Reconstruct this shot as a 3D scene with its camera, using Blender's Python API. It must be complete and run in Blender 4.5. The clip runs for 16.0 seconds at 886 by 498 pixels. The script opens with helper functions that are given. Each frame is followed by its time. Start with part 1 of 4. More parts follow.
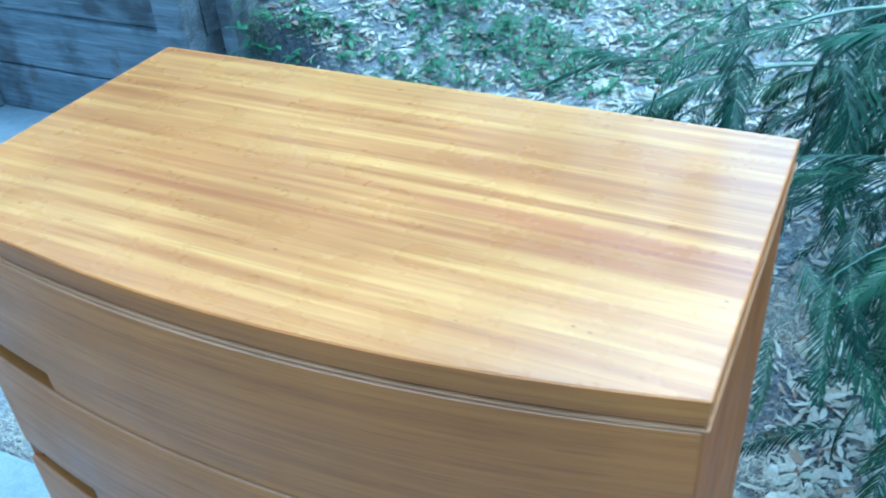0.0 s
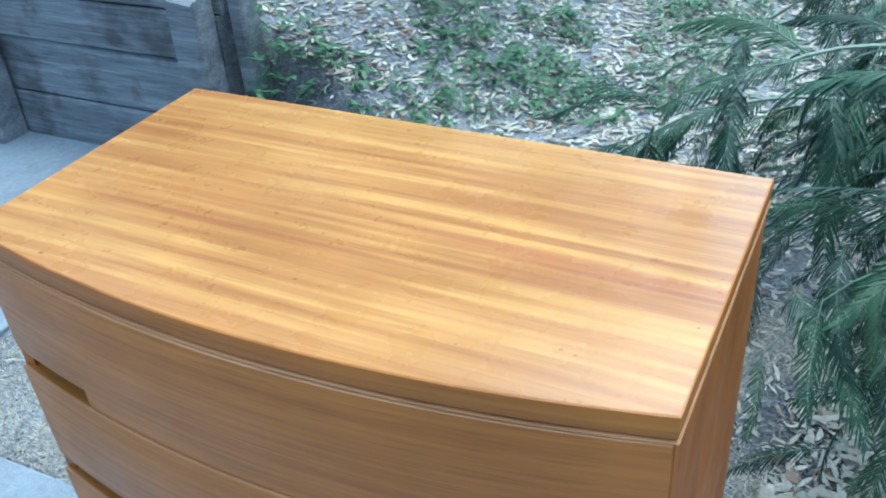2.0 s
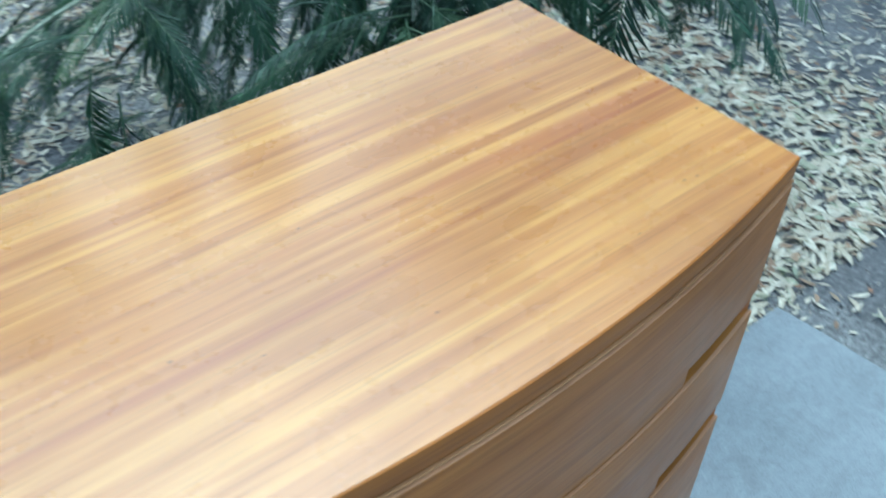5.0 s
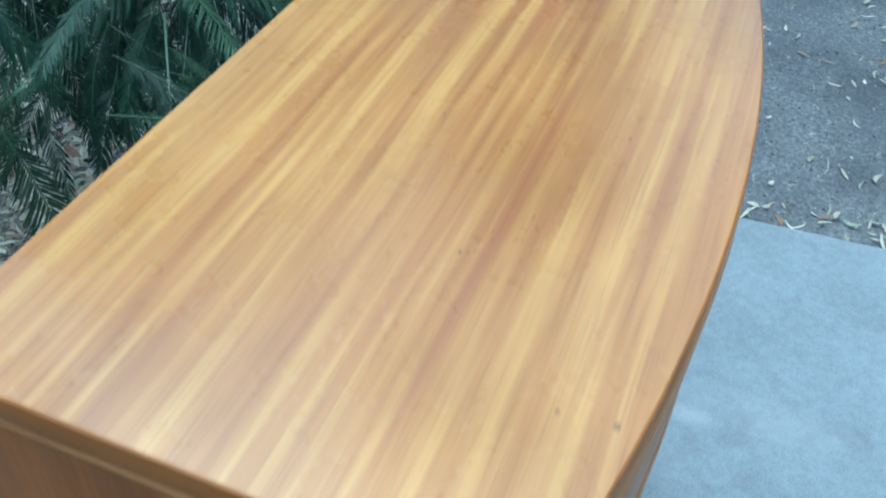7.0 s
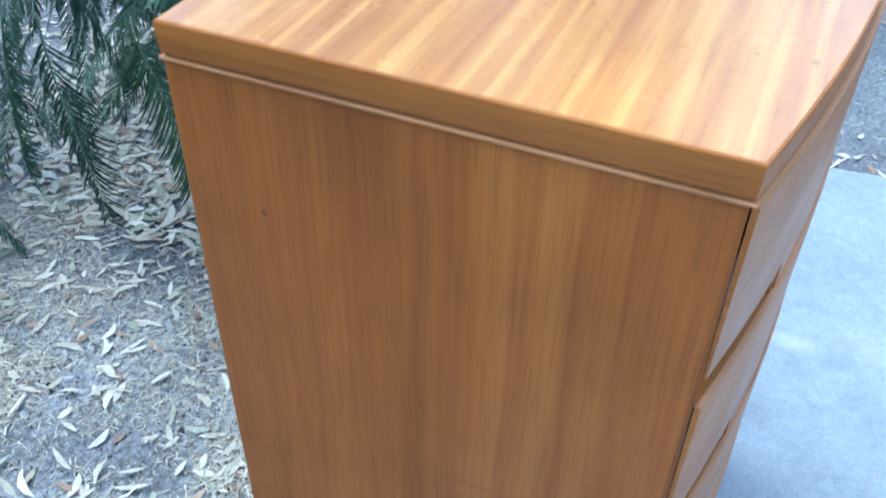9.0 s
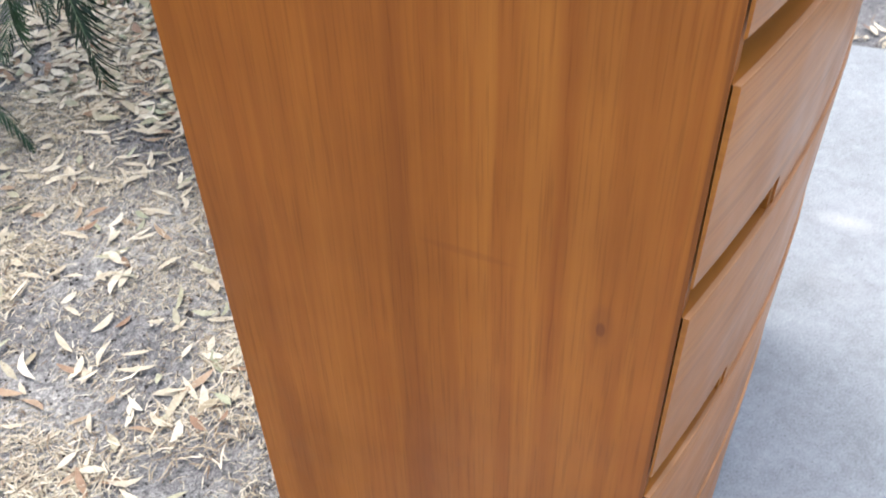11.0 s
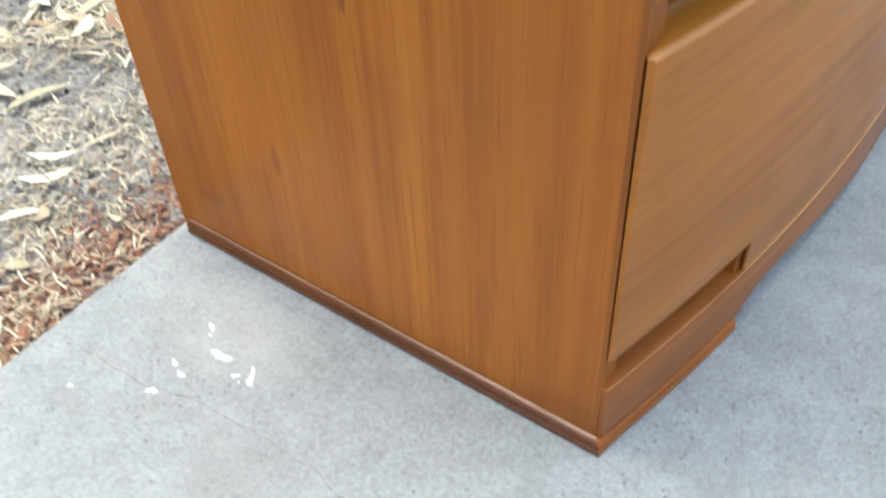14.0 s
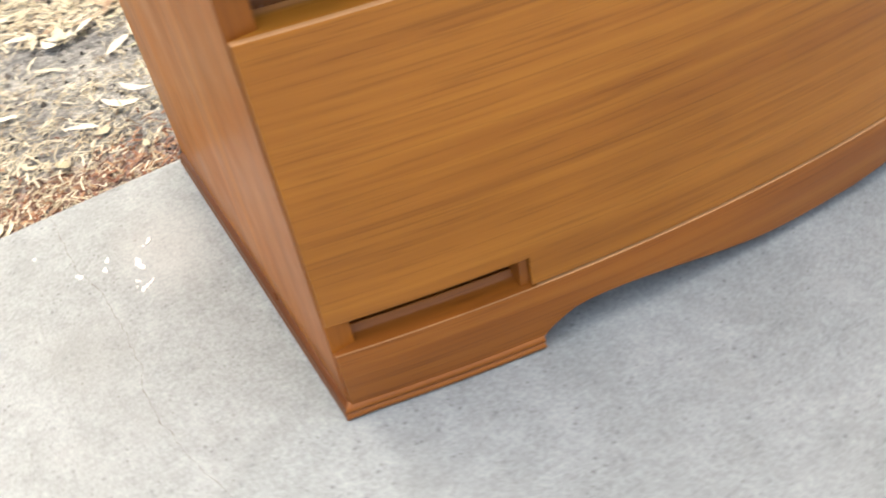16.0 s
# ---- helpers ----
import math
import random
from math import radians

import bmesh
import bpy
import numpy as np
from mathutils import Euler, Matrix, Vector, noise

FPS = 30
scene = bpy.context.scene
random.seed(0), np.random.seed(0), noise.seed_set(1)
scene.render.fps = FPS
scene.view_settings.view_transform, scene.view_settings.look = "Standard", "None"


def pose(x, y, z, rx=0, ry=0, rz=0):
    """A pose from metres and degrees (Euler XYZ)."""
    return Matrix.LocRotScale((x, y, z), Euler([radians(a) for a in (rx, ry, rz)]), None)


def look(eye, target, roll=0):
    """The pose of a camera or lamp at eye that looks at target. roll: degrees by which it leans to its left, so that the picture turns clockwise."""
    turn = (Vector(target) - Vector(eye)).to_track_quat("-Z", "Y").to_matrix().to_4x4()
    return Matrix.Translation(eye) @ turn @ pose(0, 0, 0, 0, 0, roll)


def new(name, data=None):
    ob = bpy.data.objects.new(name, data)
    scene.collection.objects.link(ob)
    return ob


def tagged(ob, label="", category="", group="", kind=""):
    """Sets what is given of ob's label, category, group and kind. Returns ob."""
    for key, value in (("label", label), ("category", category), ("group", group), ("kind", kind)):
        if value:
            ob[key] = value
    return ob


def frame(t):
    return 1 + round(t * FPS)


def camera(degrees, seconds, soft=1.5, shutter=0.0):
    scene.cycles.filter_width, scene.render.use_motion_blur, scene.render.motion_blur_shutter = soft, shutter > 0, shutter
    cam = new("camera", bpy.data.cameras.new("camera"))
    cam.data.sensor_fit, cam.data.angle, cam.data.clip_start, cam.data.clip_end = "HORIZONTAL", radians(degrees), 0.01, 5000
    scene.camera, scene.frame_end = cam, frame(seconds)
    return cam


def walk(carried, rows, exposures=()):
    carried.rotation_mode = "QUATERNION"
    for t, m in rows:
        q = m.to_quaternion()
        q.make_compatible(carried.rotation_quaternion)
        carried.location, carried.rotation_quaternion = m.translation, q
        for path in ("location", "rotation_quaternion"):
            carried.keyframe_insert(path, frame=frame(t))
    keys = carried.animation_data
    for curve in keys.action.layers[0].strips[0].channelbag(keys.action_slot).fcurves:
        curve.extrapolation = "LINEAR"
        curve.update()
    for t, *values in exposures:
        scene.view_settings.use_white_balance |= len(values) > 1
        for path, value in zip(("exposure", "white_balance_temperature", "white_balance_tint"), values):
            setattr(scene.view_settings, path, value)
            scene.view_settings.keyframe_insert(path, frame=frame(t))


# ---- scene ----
cam = camera(51.4, 16.0, soft=1.9, shutter=0.6)
PATH = [
    (0, (0.9251, -0.5094, 1.6877), (0.1511, 0.9436, 0.5521), -4.27),
    (0.5, (0.9898, -0.5226, 1.6606), (0.1764, 0.9544, 0.585), -4.08),
    (1, (1.0032, -0.5216, 1.6698), (0.1066, 0.926, 0.6206), -6.09),
    (1.5, (0.9867, -0.5321, 1.7091), (0.1278, 0.9123, 0.6247), -5.48),
    (2, (0.9679, -0.5689, 1.7479), (0.1616, 0.8975, 0.6527), -4.51),
    (2.5, (0.9305, -0.5977, 1.7456), (0.1395, 0.8827, 0.6581), -5.24),
    (3, (0.8474, -0.6448, 1.7418), (0.2336, 0.904, 0.6352), -5.63),
    (3.5, (0.7101, -0.6193, 1.7553), (0.4231, 1.0081, 0.6288), -6.38),
    (4, (0.557, -0.5593, 1.7713), (0.8089, 1.0296, 0.583), -3.23),
    (4.5, (0.3018, -0.4518, 1.7342), (1.0292, 0.9178, 0.4713), -0.85),
    (4.7, (0.2208, -0.422, 1.747), (1.0302, 0.869, 0.4515), -0.65),
    (6.8, (-0.1959, -0.0054, 1.6965), (1.1811, 0.4861, 0.3319), 4.88),
    (7, (-0.2301, -0.0095, 1.6734), (1.1549, 0.4582, 0.3084), 4.22),
    (7.5, (-0.2932, -0.0315, 1.6153), (1.1133, 0.5302, 0.3091), 1.72),
    (8, (-0.3828, -0.0353, 1.5833), (0.9586, 0.5269, 0.2105), 3.43),
    (8.2, (-0.4126, -0.0231, 1.5712), (0.9516, 0.5348, 0.2192), 3.05),
    (8.5, (-0.4422, -0.0033, 1.5455), (0.9675, 0.5306, 0.2311), 2.84),
    (8.7, (-0.4561, 0.0039, 1.5318), (0.9578, 0.584, 0.2417), 1.54),
    (10.8, (-0.4777, -0.049, 1.2907), (0.8575, 0.6194, -0.0399), -1.34),
    (11, (-0.4653, -0.0464, 1.278), (0.8496, 0.621, -0.0731), -2.25),
    (11.5, (-0.4523, -0.0397, 1.2201), (0.8144, 0.6553, -0.1629), -2.49),
    (11.8, (-0.43, -0.037, 1.1684), (0.8031, 0.6427, -0.2519), -2.14),
    (12, (-0.4215, -0.0369, 1.113), (0.8183, 0.626, -0.3095), -0.57),
    (12.5, (-0.3822, -0.0497, 0.9765), (0.7984, 0.6871, -0.4599), -2.15),
    (13, (-0.3736, -0.1048, 0.8279), (0.7091, 0.6808, -0.6589), -3.04),
    (13.3, (-0.3638, -0.1235, 0.7456), (0.7143, 0.6862, -0.7316), -3.44),
    (13.5, (-0.3539, -0.1313, 0.6864), (0.7183, 0.7316, -0.7647), -4.84),
    (13.8, (-0.3463, -0.1428, 0.6135), (0.7319, 0.7731, -0.8002), -5.78),
    (14, (-0.3445, -0.1431, 0.571), (0.7705, 0.7402, -0.8349), -3.60),
    (14.5, (-0.3294, -0.1675, 0.4973), (0.8095, 0.7577, -0.8618), -4.33),
    (15, (-0.2964, -0.234, 0.4909), (0.7337, 0.8162, -0.864), -6.68),
    (15.5, (-0.2184, -0.3479, 0.5419), (0.6177, 0.846, -0.8277), -8.45),
    (16, (-0.084, -0.4513, 0.5606), (0.4838, 0.9206, -0.7794), -11.42),
]

EXPOSURES = [
    (0.0, 1.02, 3600, -18),
    (0.7, 1.04, 3750, -22),
    (1.3, 0.94, 4150, -14),
    (2.5, 0.83, 4500, -9),
    (3.0, 0.78, 4250, -14),
    (3.5, 0.58, 4050, -20),
    (4.1, 0.54, 4000, -24),
    (4.7, 0.46, 4550, -14),
    (7.0, 0.40, 4350, -16),
    (7.4, 0.43, 3800, -23),
    (8.7, 1.00, 4100, -8),
    (10.8, 1.28, 5950, 9),
    (11.8, 1.28, 5600, 8),
    (13.0, 1.42, 5500, -1),
    (14.0, 1.50, 6250, 0),
    (15.0, 1.66, 6950, 3),
    (16.0, 1.62, 7200, 5),
]
walk(cam, [(t, look(e, g, r)) for t, e, g, r in PATH], EXPOSURES)

# ---- light: an even, clouded evening sky ----
world = bpy.data.worlds.new("world")
scene.world = world
world.use_nodes = True
wn, wl = world.node_tree.nodes, world.node_tree.links
sky = wn.new("ShaderNodeTexSky")
sky.sky_type, sky.sun_disc = "NISHITA", False
sky.sun_elevation, sky.sun_rotation = radians(72), radians(14)
sky.air_density, sky.dust_density, sky.ozone_density = 1.0, 8.0, 1.0
wn["Background"].inputs["Strength"].default_value = 0.15
wl.new(sky.outputs[0], wn["Background"].inputs["Color"])
sun_data = bpy.data.lights.new("sun", "SUN")
sun_data.energy, sun_data.angle, sun_data.color = 0.6, radians(150), (1.0, 0.97, 0.93)
sun = new("sun", sun_data)
sun.matrix_world = look((0, 0, 0), (-math.sin(radians(14)), -math.cos(radians(14)), -math.tan(radians(72))))


# ---- materials ----
def mat(name):
    m = bpy.data.materials.new(name)
    m.use_nodes = True
    return m, m.node_tree.nodes, m.node_tree.links, m.node_tree.nodes["Principled BSDF"]


def ramp(nodes, stops):
    r = nodes.new("ShaderNodeValToRGB")
    r.color_ramp.elements[0].position, r.color_ramp.elements[0].color = stops[0][0], (*stops[0][1], 1)
    r.color_ramp.elements[1].position, r.color_ramp.elements[1].color = stops[-1][0], (*stops[-1][1], 1)
    for p, c in stops[1:-1]:
        r.color_ramp.elements.new(p).color = (*c, 1)
    return r


def tex_noise(nodes, links, coords, scale, detail=4.0, rough=0.55, stretch=(1, 1, 1), distort=0.0):
    mp = nodes.new("ShaderNodeMapping")
    mp.inputs["Scale"].default_value = stretch
    links.new(coords, mp.inputs["Vector"])
    n = nodes.new("ShaderNodeTexNoise")
    n.inputs["Scale"].default_value, n.inputs["Detail"].default_value = scale, detail
    n.inputs["Roughness"].default_value, n.inputs["Distortion"].default_value = rough, distort
    links.new(mp.outputs[0], n.inputs["Vector"])
    return n.outputs["Fac"]


def mix(nodes, links, a, b, fac, kind="MIX"):
    m = nodes.new("ShaderNodeMix")
    m.data_type, m.blend_type = "RGBA", kind
    for socket, value in ((m.inputs[6], a), (m.inputs[7], b), (m.inputs[0], fac)):
        if isinstance(value, bpy.types.NodeSocket):
            links.new(value, socket)
        elif isinstance(value, tuple):
            socket.default_value = (*value, 1)
        else:
            socket.default_value = value
    return m.outputs[2]


def mathn(nodes, links, op, a, b=0.0, clamp=False):
    m = nodes.new("ShaderNodeMath")
    m.operation, m.use_clamp = op, clamp
    for socket, value in ((m.inputs[0], a), (m.inputs[1], b)):
        if isinstance(value, bpy.types.NodeSocket):
            links.new(value, socket)
        else:
            socket.default_value = value
    return m.outputs[0]


def bump(nodes, links, bsdf, height, strength, distance):
    b = nodes.new("ShaderNodeBump")
    b.inputs["Strength"].default_value, b.inputs["Distance"].default_value = strength, distance
    links.new(height, b.inputs["Height"])
    links.new(b.outputs[0], bsdf.inputs["Normal"])


def blot(nodes, links, coords, centre, size, edge=0.5):
    """1 inside an ellipsoid round centre, fading to 0 at its edge."""
    mp = nodes.new("ShaderNodeMapping")
    mp.vector_type = "TEXTURE"
    mp.inputs["Location"].default_value, mp.inputs["Scale"].default_value = centre, size
    links.new(coords, mp.inputs["Vector"])
    ln = nodes.new("ShaderNodeVectorMath")
    ln.operation = "LENGTH"
    links.new(mp.outputs[0], ln.inputs[0])
    mr = nodes.new("ShaderNodeMapRange")
    mr.interpolation_type = "SMOOTHSTEP"
    mr.inputs["From Min"].default_value, mr.inputs["From Max"].default_value = edge, 1.0
    mr.inputs["To Min"].default_value, mr.inputs["To Max"].default_value = 1.0, 0.0
    links.new(ln.outputs["Value"], mr.inputs["Value"])
    return mr.outputs[0]


def wood(name, along, dark, mid, light, red, rough=0.36, blots=(), contrast=1.0, coat=0.12, bands=(0.30, 0.52, 0.18), fleck=0.55, gloss=0.40, streaks=(38, 0.8, 5, 0.6), bowed=True):
    """Varnished veneer. along: the axis of the grain; blots: knots, dents, streaks and darker lines (centre, size,
    strength).
    """
    m, n, k, b = mat(name)
    plain = n.new("ShaderNodeTexCoord").outputs["Object"]
    wob = n.new("ShaderNodeTexNoise")  # the grain wanders a little
    wob.inputs["Scale"].default_value, wob.inputs["Detail"].default_value = 3.2, 1.0
    k.new(plain, wob.inputs["Vector"])
    wv = n.new("ShaderNodeVectorMath")
    wv.operation = "MULTIPLY_ADD"
    wv.inputs[1].default_value = (0, 0, 0.012) if bowed else (0, 0.012, 0)
    k.new(wob.outputs["Color"], wv.inputs[0])
    k.new(plain, wv.inputs[2])
    co = wv.outputs[0]
    def st(across, length):
        v = [across, across, across]
        v["xyz".index(along)] = length
        if bowed:
            v[1] = length
        return tuple(v)
    wide = tex_noise(n, k, co, 1.0, 3, 0.5, st(9, 0.55))
    streak = tex_noise(n, k, co, 1.0, *streaks[2:], st(*streaks[:2]))
    fine = tex_noise(n, k, plain, 1.0, 3, 0.6, st(160, 3.0))
    pores = tex_noise(n, k, plain, 1.0, 2, 0.6, st(420, 11.0))
    s = mathn(n, k, "MULTIPLY", wide, bands[0])
    s = mathn(n, k, "ADD", s, mathn(n, k, "MULTIPLY", streak, bands[1]))
    s = mathn(n, k, "ADD", s, mathn(n, k, "MULTIPLY", fine, bands[2]))
    w = 0.115 / contrast
    col = ramp(n, [(0.5 - w, dark), (0.5, mid), (0.5 + w, light)])
    k.new(s, col.inputs[0])
    redness = tex_noise(n, k, co, 1.0, 3, 0.5, st(44, 1.0))
    rr = ramp(n, [(0.52, (0, 0, 0)), (0.68, (0.30, 0.30, 0.30))])
    k.new(redness, rr.inputs[0])
    c = mix(n, k, col.outputs[0], red, rr.outputs[0])
    pr = ramp(n, [(0.32, (0.55, 0.52, 0.50)), (0.47, (1, 1, 1))])
    k.new(pores, pr.inputs[0])
    c = mix(n, k, c, pr.outputs[0], fleck, "MULTIPLY")
    cloud = tex_noise(n, k, co, 5.0, 3, 0.5)
    cr = ramp(n, [(0.3, (0.86, 0.84, 0.82)), (0.7, (1.08, 1.08, 1.08))])
    k.new(cloud, cr.inputs[0])
    c = mix(n, k, c, cr.outputs[0], 1.0, "MULTIPLY")
    for centre, size, strength, colour in blots:
        c = mix(n, k, c, colour, mathn(n, k, "MULTIPLY", blot(n, k, plain, centre, size), strength))
    k.new(c, b.inputs["Base Color"])
    rg = ramp(n, [(0.3, (rough - 0.06,) * 3), (0.7, (rough + 0.08,) * 3)])
    k.new(tex_noise(n, k, co, 14.0, 4, 0.6), rg.inputs[0])
    k.new(rg.outputs[0], b.inputs["Roughness"])
    b.inputs["Coat Weight"].default_value, b.inputs["Coat Roughness"].default_value, b.inputs["Coat IOR"].default_value = coat, 0.17 if coat > 0.9 else 0.2, 1.5
    b.inputs["Specular IOR Level"].default_value = gloss
    bump(n, k, b, pores, 0.0 if coat > 0.9 else 0.05, 0.001)
    return m


SPOT = (0.10, 0.035, 0.02)
TOP_BLOTS = [((x, y, 1.203), (r, r * 0.8, 0.05), 0.6, SPOT) for x, y, r in (
    (0.850, 0.124, 0.0024), (0.743, 0.048, 0.0028), (0.758, 0.045, 0.0025), (0.446, 0.054, 0.0028), (0.137, 0.030, 0.0030),
    (0.141, -0.008, 0.0042), (0.249, 0.139, 0.0028), (0.411, 0.215, 0.0022), (0.69, 0.30, 0.002), (0.31, 0.10, 0.002), (0.65, 0.02, 0.002))]
TOP_BLOTS += [((0.70, 0.185, 1.203), (0.26, 0.016, 0.1), 0.35, (0.40, 0.125, 0.05)), ((0.78, 0.17, 1.203), (0.20, 0.006, 0.1), 0.5, (0.30, 0.08, 0.035)),
              ((0.30, 0.12, 1.203), (0.30, 0.007, 0.1), 0.45, (0.33, 0.10, 0.035)), ((0.58, -0.015, 1.203), (0.25, 0.010, 0.1), 0.2, (0.75, 0.42, 0.13))]
# The first two blots are dark lines along the front edge and the foot.
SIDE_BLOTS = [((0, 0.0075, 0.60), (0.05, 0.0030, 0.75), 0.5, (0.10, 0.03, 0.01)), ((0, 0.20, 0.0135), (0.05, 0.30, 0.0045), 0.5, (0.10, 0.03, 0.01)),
              ((0, 0.062, 0.758), (0.05, 0.005, 0.010), 0.6, (0.14, 0.040, 0.012)), ((0, 0.062, 0.762), (0.05, 0.012, 0.030), 0.25, (0.20, 0.06, 0.018)),
              ((0, 0.286, 0.142), (0.05, 0.005, 0.02), 0.4, (0.16, 0.05, 0.015)), ((0, 0.197, 0.301), (0.05, 0.003, 0.012), 0.7, (0.15, 0.045, 0.015)),
              ((0, 0.175, 0.797), (0.05, 0.050, 0.005), 0.20, (0.20, 0.055, 0.018)), ((0, 0.36, 1.05), (0.05, 0.004, 0.004), 0.7, (0.14, 0.04, 0.015)),
              ((0, 0.10, 0.085), (0.05, 0.01, 0.05), 0.2, (0.20, 0.06, 0.018)), ((0, 0.38, 0.06), (0.05, 0.02, 0.008), 0.35, (0.18, 0.055, 0.02)),
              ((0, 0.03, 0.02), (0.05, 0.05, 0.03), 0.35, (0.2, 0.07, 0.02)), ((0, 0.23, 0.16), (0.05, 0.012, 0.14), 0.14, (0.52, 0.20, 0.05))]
wood_top = wood("veneer_top", "x", (0.43, 0.178, 0.046), (0.54, 0.250, 0.064), (0.68, 0.365, 0.098), (0.45, 0.168, 0.050), 0.28, TOP_BLOTS, 0.86, 1.0, (0.10, 0.70, 0.20), 0.36, 0.45, (72, 2.4, 2, 0.4), False)
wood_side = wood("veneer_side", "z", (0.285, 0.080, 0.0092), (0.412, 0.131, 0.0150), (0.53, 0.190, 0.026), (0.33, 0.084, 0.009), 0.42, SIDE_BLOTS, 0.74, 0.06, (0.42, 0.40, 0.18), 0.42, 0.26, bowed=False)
wood_front = wood("veneer_front", "x", (0.285, 0.094, 0.0110), (0.415, 0.148, 0.0180), (0.525, 0.205, 0.029), (0.34, 0.102, 0.0135), 0.38, (), 0.66, 0.16, (0.34, 0.38, 0.28), 0.50, 0.27, (70, 1.4, 5, 0.6))
wood_plinth = wood("veneer_plinth", "x", (0.215, 0.063, 0.0085), (0.315, 0.098, 0.0130), (0.41, 0.145, 0.021), (0.26, 0.070, 0.0095), 0.38, (), 0.75, 0.16, (0.34, 0.38, 0.28), 0.50, 0.30, (70, 1.4, 5, 0.6))
wood_edge = wood("solid_edge", "x", (0.28, 0.088, 0.011), (0.395, 0.138, 0.017), (0.50, 0.195, 0.026), (0.33, 0.098, 0.012), 0.40, (), 0.9, 0.08, gloss=0.28)
# Bead wood kept pale: the light its edge catches is put into the colour.
wood_bead = wood("light_catching_bead", "x", (0.38, 0.175, 0.065), (0.52, 0.260, 0.100), (0.64, 0.35, 0.15), (0.42, 0.18, 0.07), 0.5, (), 0.9, 0.0, gloss=0.20)
wood_rub_glint = wood("rubbed_edge_glint", "x", (0.42, 0.20, 0.085), (0.56, 0.29, 0.13), (0.68, 0.38, 0.19), (0.45, 0.20, 0.09), 0.42, (), 0.8, 0.0, gloss=0.25)
# Dark foot bead; on the drawer rails it stands for shade in the notches.
wood_bead_notch_shade = wood("dark_bead_notch_shade", "x", (0.08, 0.023, 0.005), (0.15, 0.046, 0.009), (0.25, 0.09, 0.019), (0.12, 0.034, 0.006), 0.30, (), 0.9, 0.2)
wood_ledge = wood("ledge", "x", (0.32, 0.110, 0.014), (0.43, 0.165, 0.022), (0.53, 0.22, 0.034), (0.40, 0.14, 0.02), 0.42, (), 0.8, 0.05, gloss=0.3)
wood_gap_shade = wood("carcass_gap_shade", "x", (0.035, 0.014, 0.006), (0.06, 0.022, 0.009), (0.09, 0.035, 0.012), (0.05, 0.018, 0.008), 0.6, (), 1.0, 0.0)

# concrete
concrete, n, k, b = mat("concrete")
co = n.new("ShaderNodeTexCoord").outputs["Object"]
big = tex_noise(n, k, co, 5.0, 6, 0.68)
mid = tex_noise(n, k, co, 42.0, 7, 0.75)
grit = tex_noise(n, k, co, 230.0, 4, 0.8)
s = mathn(n, k, "ADD", mathn(n, k, "MULTIPLY", big, 0.20), mathn(n, k, "MULTIPLY", mid, 0.26))
s = mathn(n, k, "ADD", s, mathn(n, k, "MULTIPLY", grit, 0.46))
r = ramp(n, [(0.34, (0.190, 0.206, 0.216)), (0.47, (0.300, 0.326, 0.340)), (0.60, (0.405, 0.434, 0.450))])
k.new(s, r.inputs[0])
vo = n.new("ShaderNodeTexVoronoi")
vo.inputs["Scale"].default_value = 95.0
k.new(co, vo.inputs["Vector"])
pit = ramp(n, [(0.08, (0.50, 0.50, 0.50)), (0.20, (1, 1, 1))])
k.new(vo.outputs["Distance"], pit.inputs[0])
pmask = ramp(n, [(0.40, (0.15, 0.15, 0.15)), (0.60, (1, 1, 1))])
k.new(tex_noise(n, k, co, 9.0, 3), pmask.inputs[0])
c = mix(n, k, r.outputs[0], pit.outputs[0], mathn(n, k, "MULTIPLY", pmask.outputs[0], 0.8), "MULTIPLY")
stain = ramp(n, [(0.50, (0, 0, 0)), (0.66, (0.28, 0.28, 0.28))])
k.new(tex_noise(n, k, co, 9.0, 7, 0.72, (1, 1, 1), 0.6), stain.inputs[0])
c = mix(n, k, c, (0.15, 0.155, 0.158), stain.outputs[0])
wash = ramp(n, [(0.55, (0, 0, 0)), (0.75, (0.22, 0.22, 0.22))])
k.new(tex_noise(n, k, co, 4.0, 6, 0.7, (1.6, 1, 1), 0.8), wash.inputs[0])
c = mix(n, k, c, (0.46, 0.475, 0.475), wash.outputs[0])
vs = n.new("ShaderNodeTexVoronoi")
vs.inputs["Scale"].default_value = 62.0
k.new(co, vs.inputs["Vector"])
speck = ramp(n, [(0.035, (0.6, 0.6, 0.6)), (0.09, (0, 0, 0))])
k.new(vs.outputs["Distance"], speck.inputs[0])
c = mix(n, k, c, (0.09, 0.09, 0.088), speck.outputs[0])
for centre, size, strength, colour in [((1.19, -0.15, 0), (0.04, 0.10, 0.1), 0.3, (0.6, 0.6, 0.6)), ((-0.06, 0.30, 0), (0.07, 0.10, 0.1), 0.22, (0.6, 0.6, 0.58)),
                                       ((-0.16, 0.2, 0), (0.06, 0.09, 0.1), 0.25, (0.2, 0.2, 0.2)), ((1.25, -0.35, 0), (0.09, 0.25, 0.1), 0.2, (0.55, 0.55, 0.55))]:
    c = mix(n, k, c, colour, mathn(n, k, "MULTIPLY", blot(n, k, co, centre, size, 0.1), strength))
k.new(c, b.inputs["Base Color"])
b.inputs["Roughness"].default_value = 0.88
bump(n, k, b, mathn(n, k, "ADD", grit, mathn(n, k, "MULTIPLY", mid, 1.2)), 0.18, 0.003)

